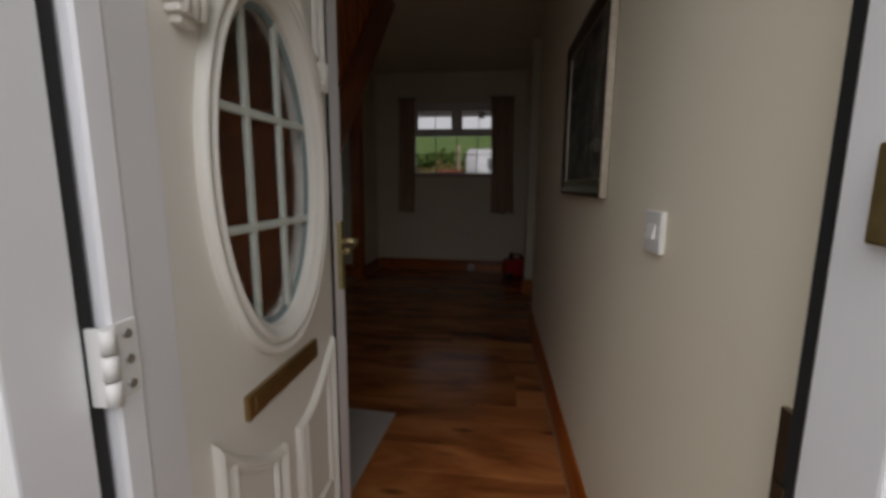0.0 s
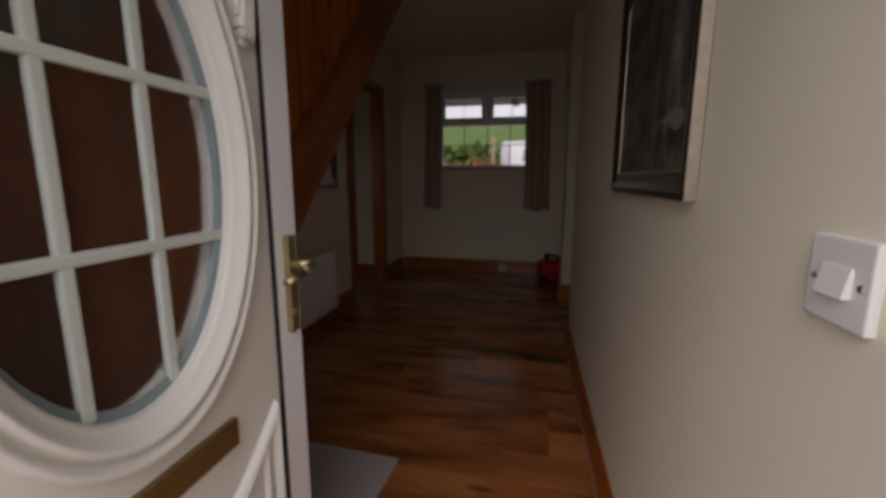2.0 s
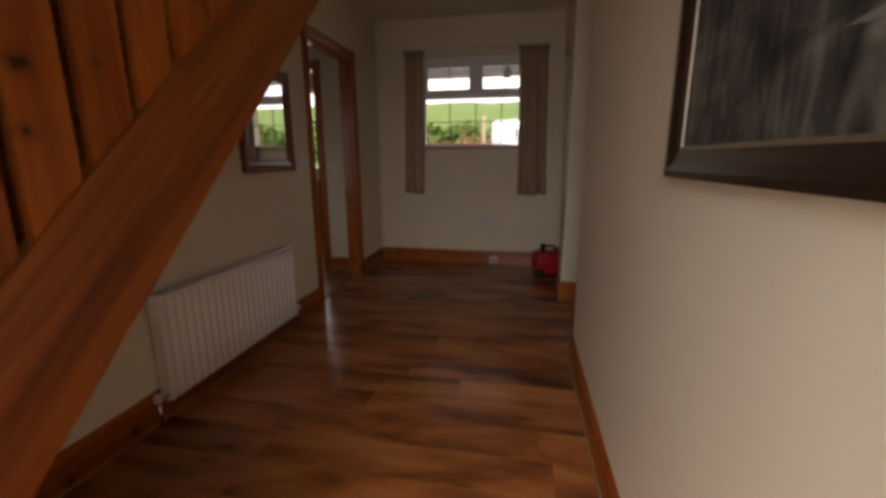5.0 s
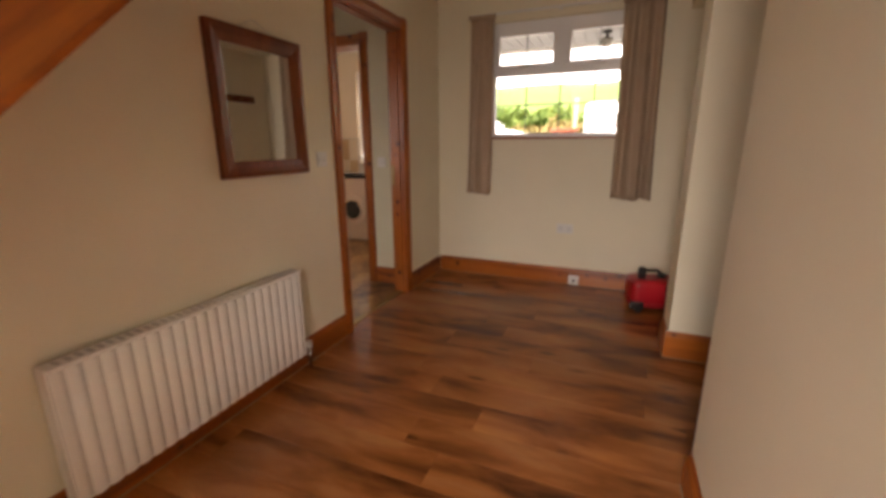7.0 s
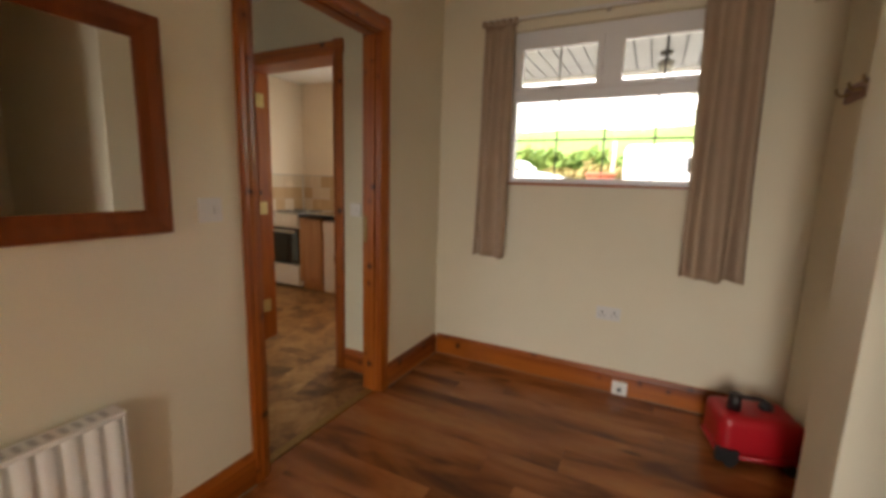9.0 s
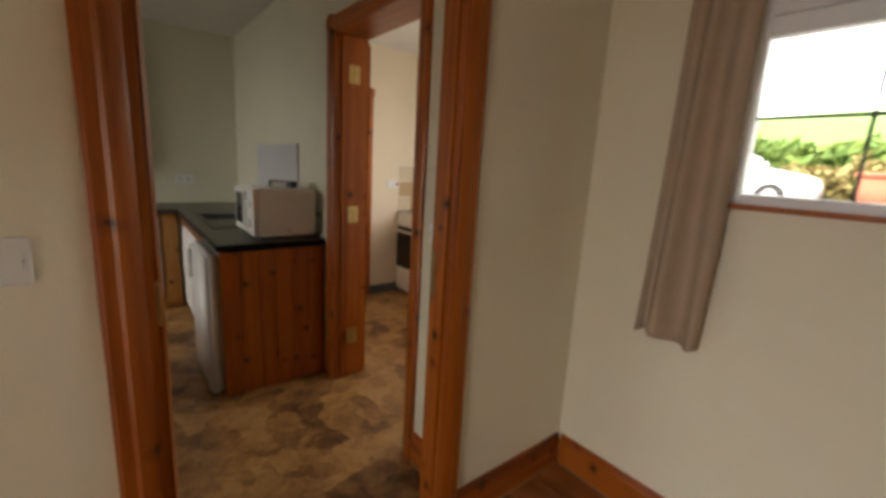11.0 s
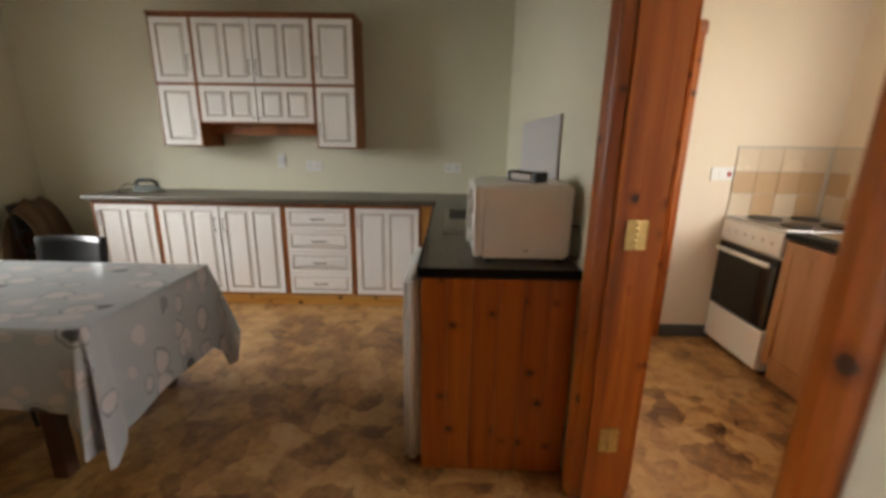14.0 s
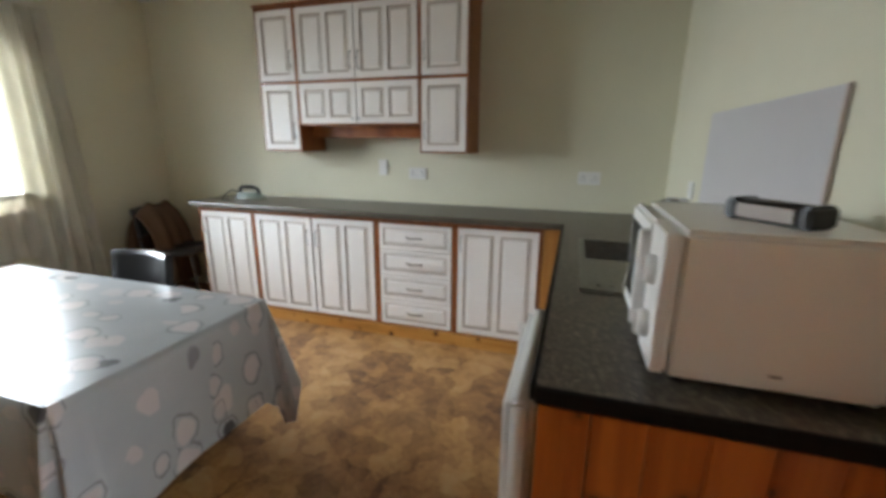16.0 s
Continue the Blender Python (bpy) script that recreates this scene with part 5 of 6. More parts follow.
def edge_profile(r0, r1, z0, z1):
    return [(r0, z0), (r1 - 0.008, z0), (r1 - 0.002, z0 + 0.004), (r1, z0 + 0.012), (r1, z1 - 0.012), (r1 - 0.003, z1 - 0.004), (r1 - 0.01, z1), (r0, z1)]


bm = bmesh.new()
extrude_profile(bm, edge_profile(-5.139, -4.60, 0.87, 0.91), "y", 2.60, 5.45)
part("far_run", bm, M_WORKTOP, wt)
for b in ((-5.139, -4.22, 5.4505, 6.062, 0.87, 0.9095), (-4.22, -3.44, 5.45, 5.53, 0.87, 0.9095), (-4.22, -3.44, 5.96, 6.062, 0.87, 0.9095), (-3.44, -2.85, 5.45, 6.062, 0.87, 0.9095)):
    part("near_run", boxed(b), M_WORKTOP, wt)
part("end_edge", boxed((-2.85, -2.838, 5.447, 6.062, 0.873, 0.9105), bevel=0.004), M_WORKEDGE, wt, "black worktop edging")
part("front_edge", boxed((-4.60, -2.85, 5.437, 5.45, 0.873, 0.9105), bevel=0.004), M_WORKEDGE, wt, "black worktop edging")
sink = thing("sink", "stainless steel sink with drainer let into the worktop", "sink", (-3.83, 5.745, 0.912))
for b in ((-0.39, 0.39, -0.215, -0.19, 0, 0.006), (-0.39, 0.39, 0.19, 0.215, 0, 0.006), (-0.39, -0.36, -0.19, 0.19, 0, 0.006)):
    part("rim", boxed(b, bevel=0.002), M_DRAINER, sink)
dn = part("drainer", boxed((0.0, 0.39, -0.19, 0.19, 0, 0.004)), M_DRAINER, sink)
for i in range(9):
    part("rib", boxed((0.04, 0.34, -0.16 + i * 0.04, -0.148 + i * 0.04, 0.004, 0.008), bevel=0.001), M_DRAINER, dn)
bm = boxed((-0.36, 0.0, -0.19, 0.19, -0.16, -0.155), (-0.362, -0.358, -0.19, 0.19, -0.16, 0.0), (-0.002, 0.002, -0.19, 0.19, -0.16, 0.002), (-0.36, 0.0, -0.192, -0.188, -0.16, 0.0), (-0.36, 0.0, 0.188, 0.192, -0.16, 0.0))
part("bowl", bm, M_STEEL, sink)
bm = bmesh.new()
tube(bm, (-0.16, 0.205, 0.004), (-0.16, 0.205, 0.2), 0.012)
bent_tube(bm, [(-0.16, 0.205, 0.2), (-0.16, 0.18, 0.235), (-0.16, 0.12, 0.24), (-0.16, 0.07, 0.215)], 0.010)
part("tap", bm, M_CHROME, sink)

# peninsula below the sink run
ep = thing("end_panel", "knotty pine tongued-and-grooved end panel of the worktop", "end panel", (-2.866, 5.455, 0.0))
for i in range(6):
    a = i * 0.1005
    part("plank", boxed((0.0, 0.02, a, a + 0.0995, 0.0, 0.868), bevel=0.0025), M_PINE_Z, ep)
part("back_board", boxed((-0.012, 0.0, 0.0, 0.603, 0.0, 0.868)), M_OAK, ep)
fz = thing("fridge", "white under-counter fridge with a rounded door", "fridge", (-3.405, 5.455, 0.0))
part("cabinet", boxed((0.0, 0.535, 0.0, 0.56, 0.02, 0.85), bevel=0.008), M_WHITE, fz)
bm = bmesh.new()
box(bm, 0.0, 0.535, -0.074, -0.006, 0.012, 0.85)
bmesh.ops.bevel(bm, geom=bm.edges[:], offset=0.018, segments=4, affect="EDGES")
part("door", bm, M_WHITE, fz, smooth=True)
part("gasket", boxed((0.008, 0.527, -0.006, 0.0, 0.06, 0.84)), M_GREY, fz)
part("handle", boxed((0.02, 0.06, -0.1, -0.07, 0.62, 0.80), bevel=0.01), M_WHITE, fz)
part("foot_rail", boxed((0.02, 0.515, 0.0, 0.5, 0.0, 0.02)), M_BLACK, fz)
su = thing("sink_cabinet", "stained pine sink cabinet with cream doors", "kitchen cabinet", (0, 0, 0))
part("carcass", boxed((-4.55, -3.44, 5.48, 6.06, 0.08, 0.74)), M_CARCASS, su)
part("rail", boxed((-4.60, -3.44, 5.462, 5.48, 0.80, 0.868)), M_CARCASS, su)
for a in (-4.50, -3.97):
    bm = boxed((a, a + 0.5, 5.462, 5.48, 0.095, 0.79), bevel=0.002)
    dd = part("door", bm, M_DOORPAINT, su)
    part("raised_panel", boxed((a + 0.05, a + 0.45, 5.455, 5.462, 0.15, 0.74), bevel=0.003), M_DOORPAINT, dd)

# microwave and case on it
mw = thing("microwave", "white microwave oven with two dials on the worktop", "microwave", (-3.36, 5.68, 0.91))
bm = bmesh.new()
box(bm, 0.0, 0.44, 0.0, 0.352, 0.018, 0.308)
bmesh.ops.bevel(bm, geom=bm.edges[:], offset=0.012, segments=3, affect="EDGES")
part("case", bm, M_IVORY, mw)
bm = bmesh.new()
box(bm, 0.0, 0.30, -0.028, 0.002, 0.025, 0.302)
bmesh.ops.bevel(bm, geom=bm.edges[:], offset=0.01, segments=3, affect="EDGES")
md = part("door", bm, M_WHITE, mw)
part("window", boxed((0.035, 0.25, -0.030, -0.027, 0.07, 0.265), bevel=0.001), M_BLACKGLASS, md)
part("handle", boxed((0.268, 0.288, -0.048, -0.026, 0.06, 0.28), bevel=0.007), M_WHITE, md)
part("control_panel", boxed((0.302, 0.438, -0.026, 0.002, 0.025, 0.302), bevel=0.006), M_WHITE, mw)
for z in (0.215, 0.10):
    bm = bmesh.new()
    tube(bm, (0.37, -0.026, z), (0.37, -0.046, z), 0.03, 0.026, 24)
    box(bm, 0.366, 0.374, -0.052, -0.045, z - 0.024, z + 0.024)
    part("dial", bm, M_WHITE, mw)
for x in (0.04, 0.4):
    for y in (0.04, 0.32):
        bm = bmesh.new()
        tube(bm, (x, y, 0), (x, y, 0.02), 0.014)
        part("foot", bm, M_BLACK, mw)
bm = bmesh.new()
bent_tube(bm, [(0.35, 0.352, 0.14), (0.42, 0.385, 0.15), (0.455, 0.385, 0.10), (0.45, 0.385, 0.04), (0.41, 0.38, 0.012), (0.3, 0.385, 0.010)], 0.004, 8)
part("mains_cable", bm, M_BLACK, mw)
part("badge", boxed((0.4397, 0.4412, 0.17, 0.19, 0.05, 0.056)), M_GREY, mw)
cs = thing("speaker_bar", "small rounded grey and black case lying on the microwave", "case", (-3.08, 5.875, 1.2175), 34)
bm = bmesh.new()
box(bm, -0.08, 0.08, -0.036, 0.036, 0.0, 0.042)
bmesh.ops.bevel(bm, geom=bm.edges[:], offset=0.018, segments=4, affect="EDGES")
part("body", bm, painted("charcoal_plastic", (0.07, 0.065, 0.06), 0.4), cs, smooth=True)
for x in (-0.084, 0.06):
    bm = bmesh.new()
    box(bm, x, x + 0.024, -0.038, 0.038, 0.0, 0.044)
    bmesh.ops.bevel(bm, geom=bm.edges[:], offset=0.006, segments=2, affect="EDGES")
    part("end_cap", bm, M_BLACK, cs)
part("front_strip", boxed((-0.056, 0.056, -0.0375, -0.035, 0.007, 0.035), bevel=0.001), painted("taupe_panel", (0.45, 0.4, 0.36), 0.5), cs)
bd = thing("splash_panel", "pale grey panel leaning against the wall on the worktop", "panel", (0, 0, 0))
bm = boxed((-4.33, -3.32, 6.053, 6.06, 0.911, 1.503), bevel=0.001)
part("sheet", bm, M_BOARD, bd)
part("edge_strip", boxed((-3.32, -3.312, 6.052, 6.061, 0.911, 1.504), bevel=0.001), painted("pinkish_edging", (0.5, 0.4, 0.36), 0.5), bd, "pinkish edging strip")
plate("wall_socket", "white double socket above the worktop", "socket", (-5.14, 4.33, 1.14), 90, 0.146, 0.086, 2, "socket")
plate("wall_socket", "white double socket above the worktop", "socket", (-5.14, 5.58, 1.14), 90, 0.146, 0.086, 2, "socket")
plate("fused_switch", "white single switch plate above the worktop", "switch", (-5.14, 4.04, 1.18), 90, 0.07, 0.12, 1, "switch")
plate("wall_socket", "white single socket beside the grey panel", "socket", (-4.52, 6.065, 1.14), 0, 0.086, 0.086, 1, "socket")

# iron
ir = thing("steam_iron", "grey-green steam iron with a dark handle on the worktop", "iron", (-4.85, 3.0, 0.911), 100)
bm = bmesh.new()
pts = [(-0.12, -0.05), (-0.12, 0.05), (-0.02, 0.055), (0.07, 0.035), (0.13, 0.0), (0.07, -0.035), (-0.02, -0.055)]
extrude_profile(bm, pts, "z", 0.0, 0.012)
part("sole_plate", bm, M_CHROME, ir)
bm = bmesh.new()
lo = [bm.verts.new((x * 0.95, y * 0.92, 0.012)) for x, y in pts]
hi = [bm.verts.new((x * 0.7 - 0.02, y * 0.6, 0.06)) for x, y in pts]
for i in range(7):
    bm.faces.new((lo[i], lo[(i + 1) % 7], hi[(i + 1) % 7], hi[i]))
bm.faces.new(hi)
part("body", bm, painted("grey_green_plastic", (0.16, 0.19, 0.17), 0.35), ir)
bm = bmesh.new()
bent_tube(bm, [(-0.1, 0, 0.05), (-0.1, 0, 0.085), (-0.07, 0, 0.105), (0.02, 0, 0.1), (0.06, 0, 0.08), (0.06, 0, 0.05)], 0.014)
part("handle", bm, M_BLACK, ir)
bm = bmesh.new()
bent_tube(bm, [(-0.12, 0.0, 0.06), (-0.16, -0.02, 0.08), (-0.2, -0.06, 0.04), (-0.18, -0.12, 0.006), (-0.1, -0.14, 0.005)], 0.004, 8)
part("cable", bm, M_BLACK, ir)

# ---- table, cloth, chairs ----
TX0, TX1, TY0, TY1, TZ = -3.495, -2.685, 2.60, 4.235, 0.70
tab = thing("dining_table", "wooden dining table under a printed cloth", "table", (-3.09, 3.42, 0.0))
w2, l2 = (TX1 - TX0) / 2 - 0.012, (TY1 - TY0) / 2 - 0.012
part("tabletop", boxed((-w2, w2, -l2, l2, 0.67, 0.694), bevel=0.004), M_OAK, tab)
for sx in (-1, 1):
    part("apron", boxed((sx * (w2 - 0.08) - 0.01, sx * (w2 - 0.08) + 0.01, -l2 + 0.09, l2 - 0.09, 0.59, 0.67)), M_OAK, tab)
    for sy in (-1, 1):
        part("leg", boxed((sx * (w2 - 0.068) - 0.03, sx * (w2 - 0.068) + 0.03, sy * (l2 - 0.25) - 0.03, sy * (l2 - 0.25) + 0.03, 0.0, 0.67), bevel=0.005), M_DARKWOOD, tab)
for sy in (-1, 1):
    part("apron", boxed((-w2 + 0.09, w2 - 0.09, sy * (l2 - 0.08) - 0.01, sy * (l2 - 0.08) + 0.01, 0.59, 0.67)), M_OAK, tab)


def cloth():
    """An oilcloth: flat top, hanging sides, and creased flaps at the corners."""
    t = thing("tablecloth", "grey printed oilcloth with pale pebble shapes, draped on the table", "tablecloth", (-3.09, 3.42, 0.0))
    a, b, reach = (TX1 - TX0) / 2, (TY1 - TY0) / 2, 0.09
    # each flap: step round the corner, push along x and y at the hem, drop of the hem
    near_flap = ((0.0, 0.022, 0.0, 0.33), (0.25, 0.045, 0.0, 0.39), (0.4, 0.085, 0.02, 0.49), (0.5, -0.02, -0.02, 0.52), (0.54, 0.005, 0.0, 0.535), (0.64, 0.07, 0.045, 0.56), (0.74, 0.065, 0.055, 0.565), (0.88, 0.02, 0.045, 0.52), (1.0, 0.0, 0.022, 0.48))
    far_flap = ((0.0, 0.022, 0.0, 0.33), (0.28, 0.08, 0.06, 0.37), (0.42, 0.03, 0.14, 0.4), (0.5, -0.02, 0.12, 0.57), (0.53, -0.01, 0.06, 0.6), (0.7, 0.0, 0.035, 0.5), (1.0, 0.0, 0.022, 0.455))

    def flap_at(table, u):
        for p, q in zip(table, table[1:]):
            if u <= q[0]:
                f = (u - p[0]) / (q[0] - p[0])
                f = f * f * (3 - 2 * f)
                return [p[i] + (q[i] - p[i]) * f for i in (1, 2, 3)]
        return list(table[-1][1:])

    path = []       # top x, y, hem push x, y, drop
    steps = 32
    for k, (sx, sy, table) in enumerate(((1, 1, near_flap), (-1, 1, far_flap), (-1, -1, near_flap), (1, -1, far_flap))):
        run = []
        for i in range(steps + 1):
            u = i / steps
            px, py, drop = flap_at(table, u)
            if sx < 0:
                drop = min(drop, 0.2 + 0.9 * u)     # lifted by the chair pushed under this side
            tx, ty = (a, b - reach * (1 - 2 * u)) if u < 0.5 else (a - reach * (2 * u - 1), b)
            run.append((sx * tx, sy * ty, sx * px, sy * py, drop))
        if sx * sy < 0:
            run.reverse()
        if path:
            side_run(path, path[-1], run[0], k)
        path += run
    side_run(path, path[-1], path[0], 4)
    bm = bmesh.new()
    uvl = bm.loops.layers.uv.new("UVMap")
    uv, rows, nz = {}, [], 12
    for j in range(nz + 1):
        f = j / nz
        row = []
        for x, y, px, py, drop in path:
            g = f ** 0.85
            z = TZ - drop * f if j else TZ + 0.001
            v = bm.verts.new((x + px * g + (0.004 * px / (abs(px) + abs(py) + 1e-6) if j else 0), y + py * g + (0.004 * py / (abs(px) + abs(py) + 1e-6) if j else 0), z))
            ox, oy = (1 if x > 0 else -1) * (abs(x) > a - 1e-5), (1 if y > 0 else -1) * (abs(y) > b - 1e-5)
            uv[v] = (x + ox * drop * f, y + oy * drop * f)
            row.append(v)
        rows.append(row)
    n = len(path)
    for r0, r1 in zip(rows, rows[1:]):
        for i in range(n):
            bm.faces.new((r0[i], r1[i], r1[(i + 1) % n], r0[(i + 1) % n])).smooth = True
    bm.faces.new(rows[0])
    for fc in bm.faces:
        for lp in fc.loops:
            lp[uvl].uv = uv[lp.vert]
    finish(bm, "sheet", M_CLOTH, t)
    return t


def side_run(path, p, q, k):
    """The straight hanging side between two corner flaps, faintly wavy."""
    for i in range(1, 20):
        f = i / 20
        row = [p[c] + (q[c] - p[c]) * f for c in range(5)]
        w = 1 + 0.25 * math.sin(f * 9 + k)
        path.append((row[0], row[1], row[2] * w, row[3] * w, row[4] - 0.02 * math.sin(f * math.pi)))


cloth()


def black_chair(at, rz):
    t = thing("dining_chair", "black leatherette dining chair with thin metal legs", "chair", at, rz, "chairs round the table")
    bm = bmesh.new()
    box(bm, -0.2, 0.2, -0.2, 0.2, 0.42, 0.47)
    bmesh.ops.bevel(bm, geom=bm.edges[:], offset=0.018, segments=3, affect="EDGES")
    part("seat", bm, M_LEATHER, t, smooth=True)
    bm = bmesh.new()
    rows = []
    for j in range(7):
        z = 0.58 + j * 0.04
        rows.append([(-0.2 + 0.4 * i / 10, -0.215 - 0.05 * (1 - ((i - 5) / 5) ** 2) - (z - 0.5) * 0.12, z) for i in range(11)])
    f_ = [[bm.verts.new(p) for p in r] for r in rows]
    for r, s in zip(f_, f_[1:]):
        for i in range(10):
            bm.faces.new((r[i], r[i + 1], s[i + 1], s[i]))
    bmesh.ops.recalc_face_normals(bm, faces=bm.faces)
    bmesh.ops.solidify(bm, geom=bm.faces[:], thickness=0.028)
    part("backrest", bm, M_LEATHER, t, smooth=True)
    for x in (-0.18, 0.18):
        bm = bmesh.new()
        bent_tube(bm, [(x, -0.22, 0.0), (x, -0.19, 0.42), (x, -0.235, 0.6)], 0.011)
        part("leg", bm, M_BLACK, t)
        bm = bmesh.new()
        tube(bm, (x, 0.2, 0.0), (x * 0.95, 0.17, 0.43), 0.011)
        part("leg", bm, M_BLACK, t)
    return t


ch = black_chair((-3.33, 3.43, 0.0), -90)
c2 = copy_thing(ch, pose(-2.84, 3.4, 0, 0, 0, 92))
c3 = copy_thing(ch, pose(-4.80, 2.22, 0, 0, 0, 20))
c3["label"] = "black chair almost hidden under a brown throw"
th = thing("throw", "brown cloth throw draped over a chair back", "throw", (-4.80, 2.16, 0.0), 20)
bm = bmesh.new()
rng = random.Random(11)
rows = []
for j in range(17):
    s = (j / 16 - 0.5) * 2
    y = -0.02 + (0.16 if s > 0 else -0.14) * (1 - math.exp(-4 * abs(s)))
    z = 0.845 - 0.70 * abs(s) ** 1.15
    rows.append([bm.verts.new((-0.25 + 0.5 * i / 20 + 0.03 * s * math.sin(i), y - 0.12 + 0.022 * math.sin(i * 0.95 + 2 * s) * (0.3 + abs(s)), z + 0.02 * math.sin(i * 0.6) - 0.05 * ((i - 10) / 10) ** 4)) for i in range(21)])
for r, q in zip(rows, rows[1:]):
    for i in range(20):
        bm.faces.new((r[i], r[i + 1], q[i + 1], q[i])).smooth = True
bmesh.ops.recalc_face_normals(bm, faces=bm.faces)
bmesh.ops.solidify(bm, geom=bm.faces[:], thickness=0.008)
part("cloth", bm, M_THROW, th, smooth=True)

curtain("long_curtain", "long cream curtain beside the bright kitchen window", (-4.16, 1.86, 0.0), 0.34, 0.42, 0.12, 2.25, 4, 0.035, M_NET, 9, -0.04)
curtain("net_curtain", "thin cream half curtain across the kitchen window", (-3.57, 1.83, 0.0), 1.1, 1.1, 0.55, 0.98, 12, 0.014, M_NET, 13)

# ---- utility room things ----
ck = thing("cooker", "ivory electric cooker with a black glass oven door", "cooker", (-4.19, 7.46, 0.0))
part("body", boxed((0.0, 0.53, 0.02, 0.60, 0.03, 0.90), bevel=0.004), M_IVORY, ck)
part("plinth", boxed((0.02, 0.51, 0.05, 0.58, 0.0, 0.03)), M_BLACK, ck)
od = part("oven_door", boxed((0.005, 0.525, -0.012, 0.018, 0.30, 0.74), bevel=0.004), M_BLACKGLASS, ck, "black glass oven door")
bm = boxed((0.03, 0.50, -0.05, -0.03, 0.685, 0.71), (0.06, 0.08, -0.035, -0.012, 0.688, 0.707), (0.45, 0.47, -0.035, -0.012, 0.688, 0.707), bevel=0.003)
part("handle", bm, M_IVORY, od, "ivory bar handle")
part("control_panel", boxed((0.0, 0.53, -0.015, 0.02, 0.755, 0.895), bevel=0.006), M_IVORY, ck)
for i in range(6):
    bm = bmesh.new()
    tube(bm, (0.07 + i * 0.078, -0.015, 0.825), (0.07 + i * 0.078, -0.024, 0.825), 0.012, 0.01, 16)
    part("knob", bm, M_IVORY, ck)
part("drawer_front", boxed((0.005, 0.525, -0.010, 0.018, 0.04, 0.285), bevel=0.004), M_IVORY, ck)
part("hob", boxed((0.0, 0.53, 0.0, 0.58, 0.90, 0.912), bevel=0.003), M_STEEL, ck)
for x, y, r in ((0.14, 0.16, 0.09), (0.39, 0.16, 0.075), (0.14, 0.42, 0.075), (0.39, 0.42, 0.09)):
    bm = bmesh.new()
    tube(bm, (x, y, 0.912), (x, y, 0.924), r, n=28)
    part("hot_plate", bm, M_BLACK, ck)
uc = thing("utility_cabinet", "oak-effect base cabinet beside the cooker", "kitchen cabinet", (-3.655, 7.47, 0.0))
part("carcass", boxed((0.0, 0.345, 0.02, 0.6, 0.1, 0.868)), M_OAK, uc)
part("plinth", boxed((0.0, 0.345, 0.05, 0.06, 0.0, 0.1)), M_OAK, uc)
dr = part("door", boxed((0.005, 0.34, 0.0, 0.02, 0.11, 0.86), bevel=0.003), M_OAK, uc)
for b in ((0.005, 0.06, -0.008, 0.0, 0.11, 0.86), (0.285, 0.34, -0.008, 0.0, 0.11, 0.86), (0.06, 0.285, -0.008, 0.0, 0.11, 0.17), (0.06, 0.285, -0.008, 0.0, 0.80, 0.86)):
    part("frame_bar", boxed(b, bevel=0.002), M_OAK, dr)
uwt = thing("utility_worktop", "black worktop in the utility room", "worktop", (0, 0, 0))
part("slab", boxed((-3.655, -1.62, 7.45, 8.095, 0.87, 0.91), bevel=0.005), M_WORKEDGE, uwt)
us = thing("utility_sink", "stainless steel sink top in the utility worktop", "sink", (-3.2, 7.75, 0.911))
part("drainer", boxed((-0.4, 0.5, -0.22, 0.22, 0, 0.006), bevel=0.002), M_CHROME, us)
bm = bmesh.new()
tube(bm, (0.15, 0.2, 0.0), (0.15, 0.2, 0.18), 0.012)
bent_tube(bm, [(0.15, 0.2, 0.18), (0.13, 0.15, 0.215), (0.1, 0.08, 0.2)], 0.01)
part("tap", bm, M_CHROME, us)
wm = thing("washing_machine", "white washing machine with a round dark door", "washing machine", (-3.305, 7.49, 0.0))
part("body", boxed((0.0, 0.595, 0.0, 0.56, 0.015, 0.85), bevel=0.01), M_IVORY, wm)
part("control_panel", boxed((0.005, 0.59, -0.012, 0.002, 0.72, 0.84), bevel=0.005), M_WHITE, wm)
bm = bmesh.new()
tube(bm, (0.30, 0.0, 0.43), (0.30, -0.025, 0.43), 0.19, 0.175, 36)
wd = part("door_ring", bm, M_IVORY, wm)
bm = bmesh.new()
tube(bm, (0.30, -0.02, 0.43), (0.30, -0.034, 0.43), 0.13, 0.115, 32)
part("door_glass", bm, M_BLACKGLASS, wd)
bm = bmesh.new()
tube(bm, (0.47, -0.01, 0.78), (0.47, -0.032, 0.78), 0.03, n=20)
part("dial", bm, M_WHITE, wm)
part("drawer", boxed((0.03, 0.2, -0.016, -0.01, 0.745, 0.815), bevel=0.002), M_WHITE, wm)
u2 = thing("utility_cabinet", "oak-effect base cabinet below the utility sink", "kitchen cabinet", (-2.70, 7.47, 0.0))
part("carcass", boxed((0.0, 1.08, 0.02, 0.6, 0.1, 0.868)), M_OAK, u2)
for i in range(2):
    part("door", boxed((0.005 + i * 0.54, 0.535 + i * 0.54, 0.0, 0.02, 0.11, 0.86), bevel=0.003), M_OAK, u2)
part("plinth", boxed((0.0, 1.08, 0.05, 0.06, 0.0, 0.1)), M_OAK, u2)
pc = plate("cooker_switch", "white cooker switch plate with a red rocker on the wall", "switch", (-4.2, 7.38, 1.19), 90, 0.146, 0.086, 1, "switch")
part("red_rocker", boxed((0.035, 0.055, -0.018, -0.010, -0.016, 0.016), bevel=0.002), M_RED, pc)


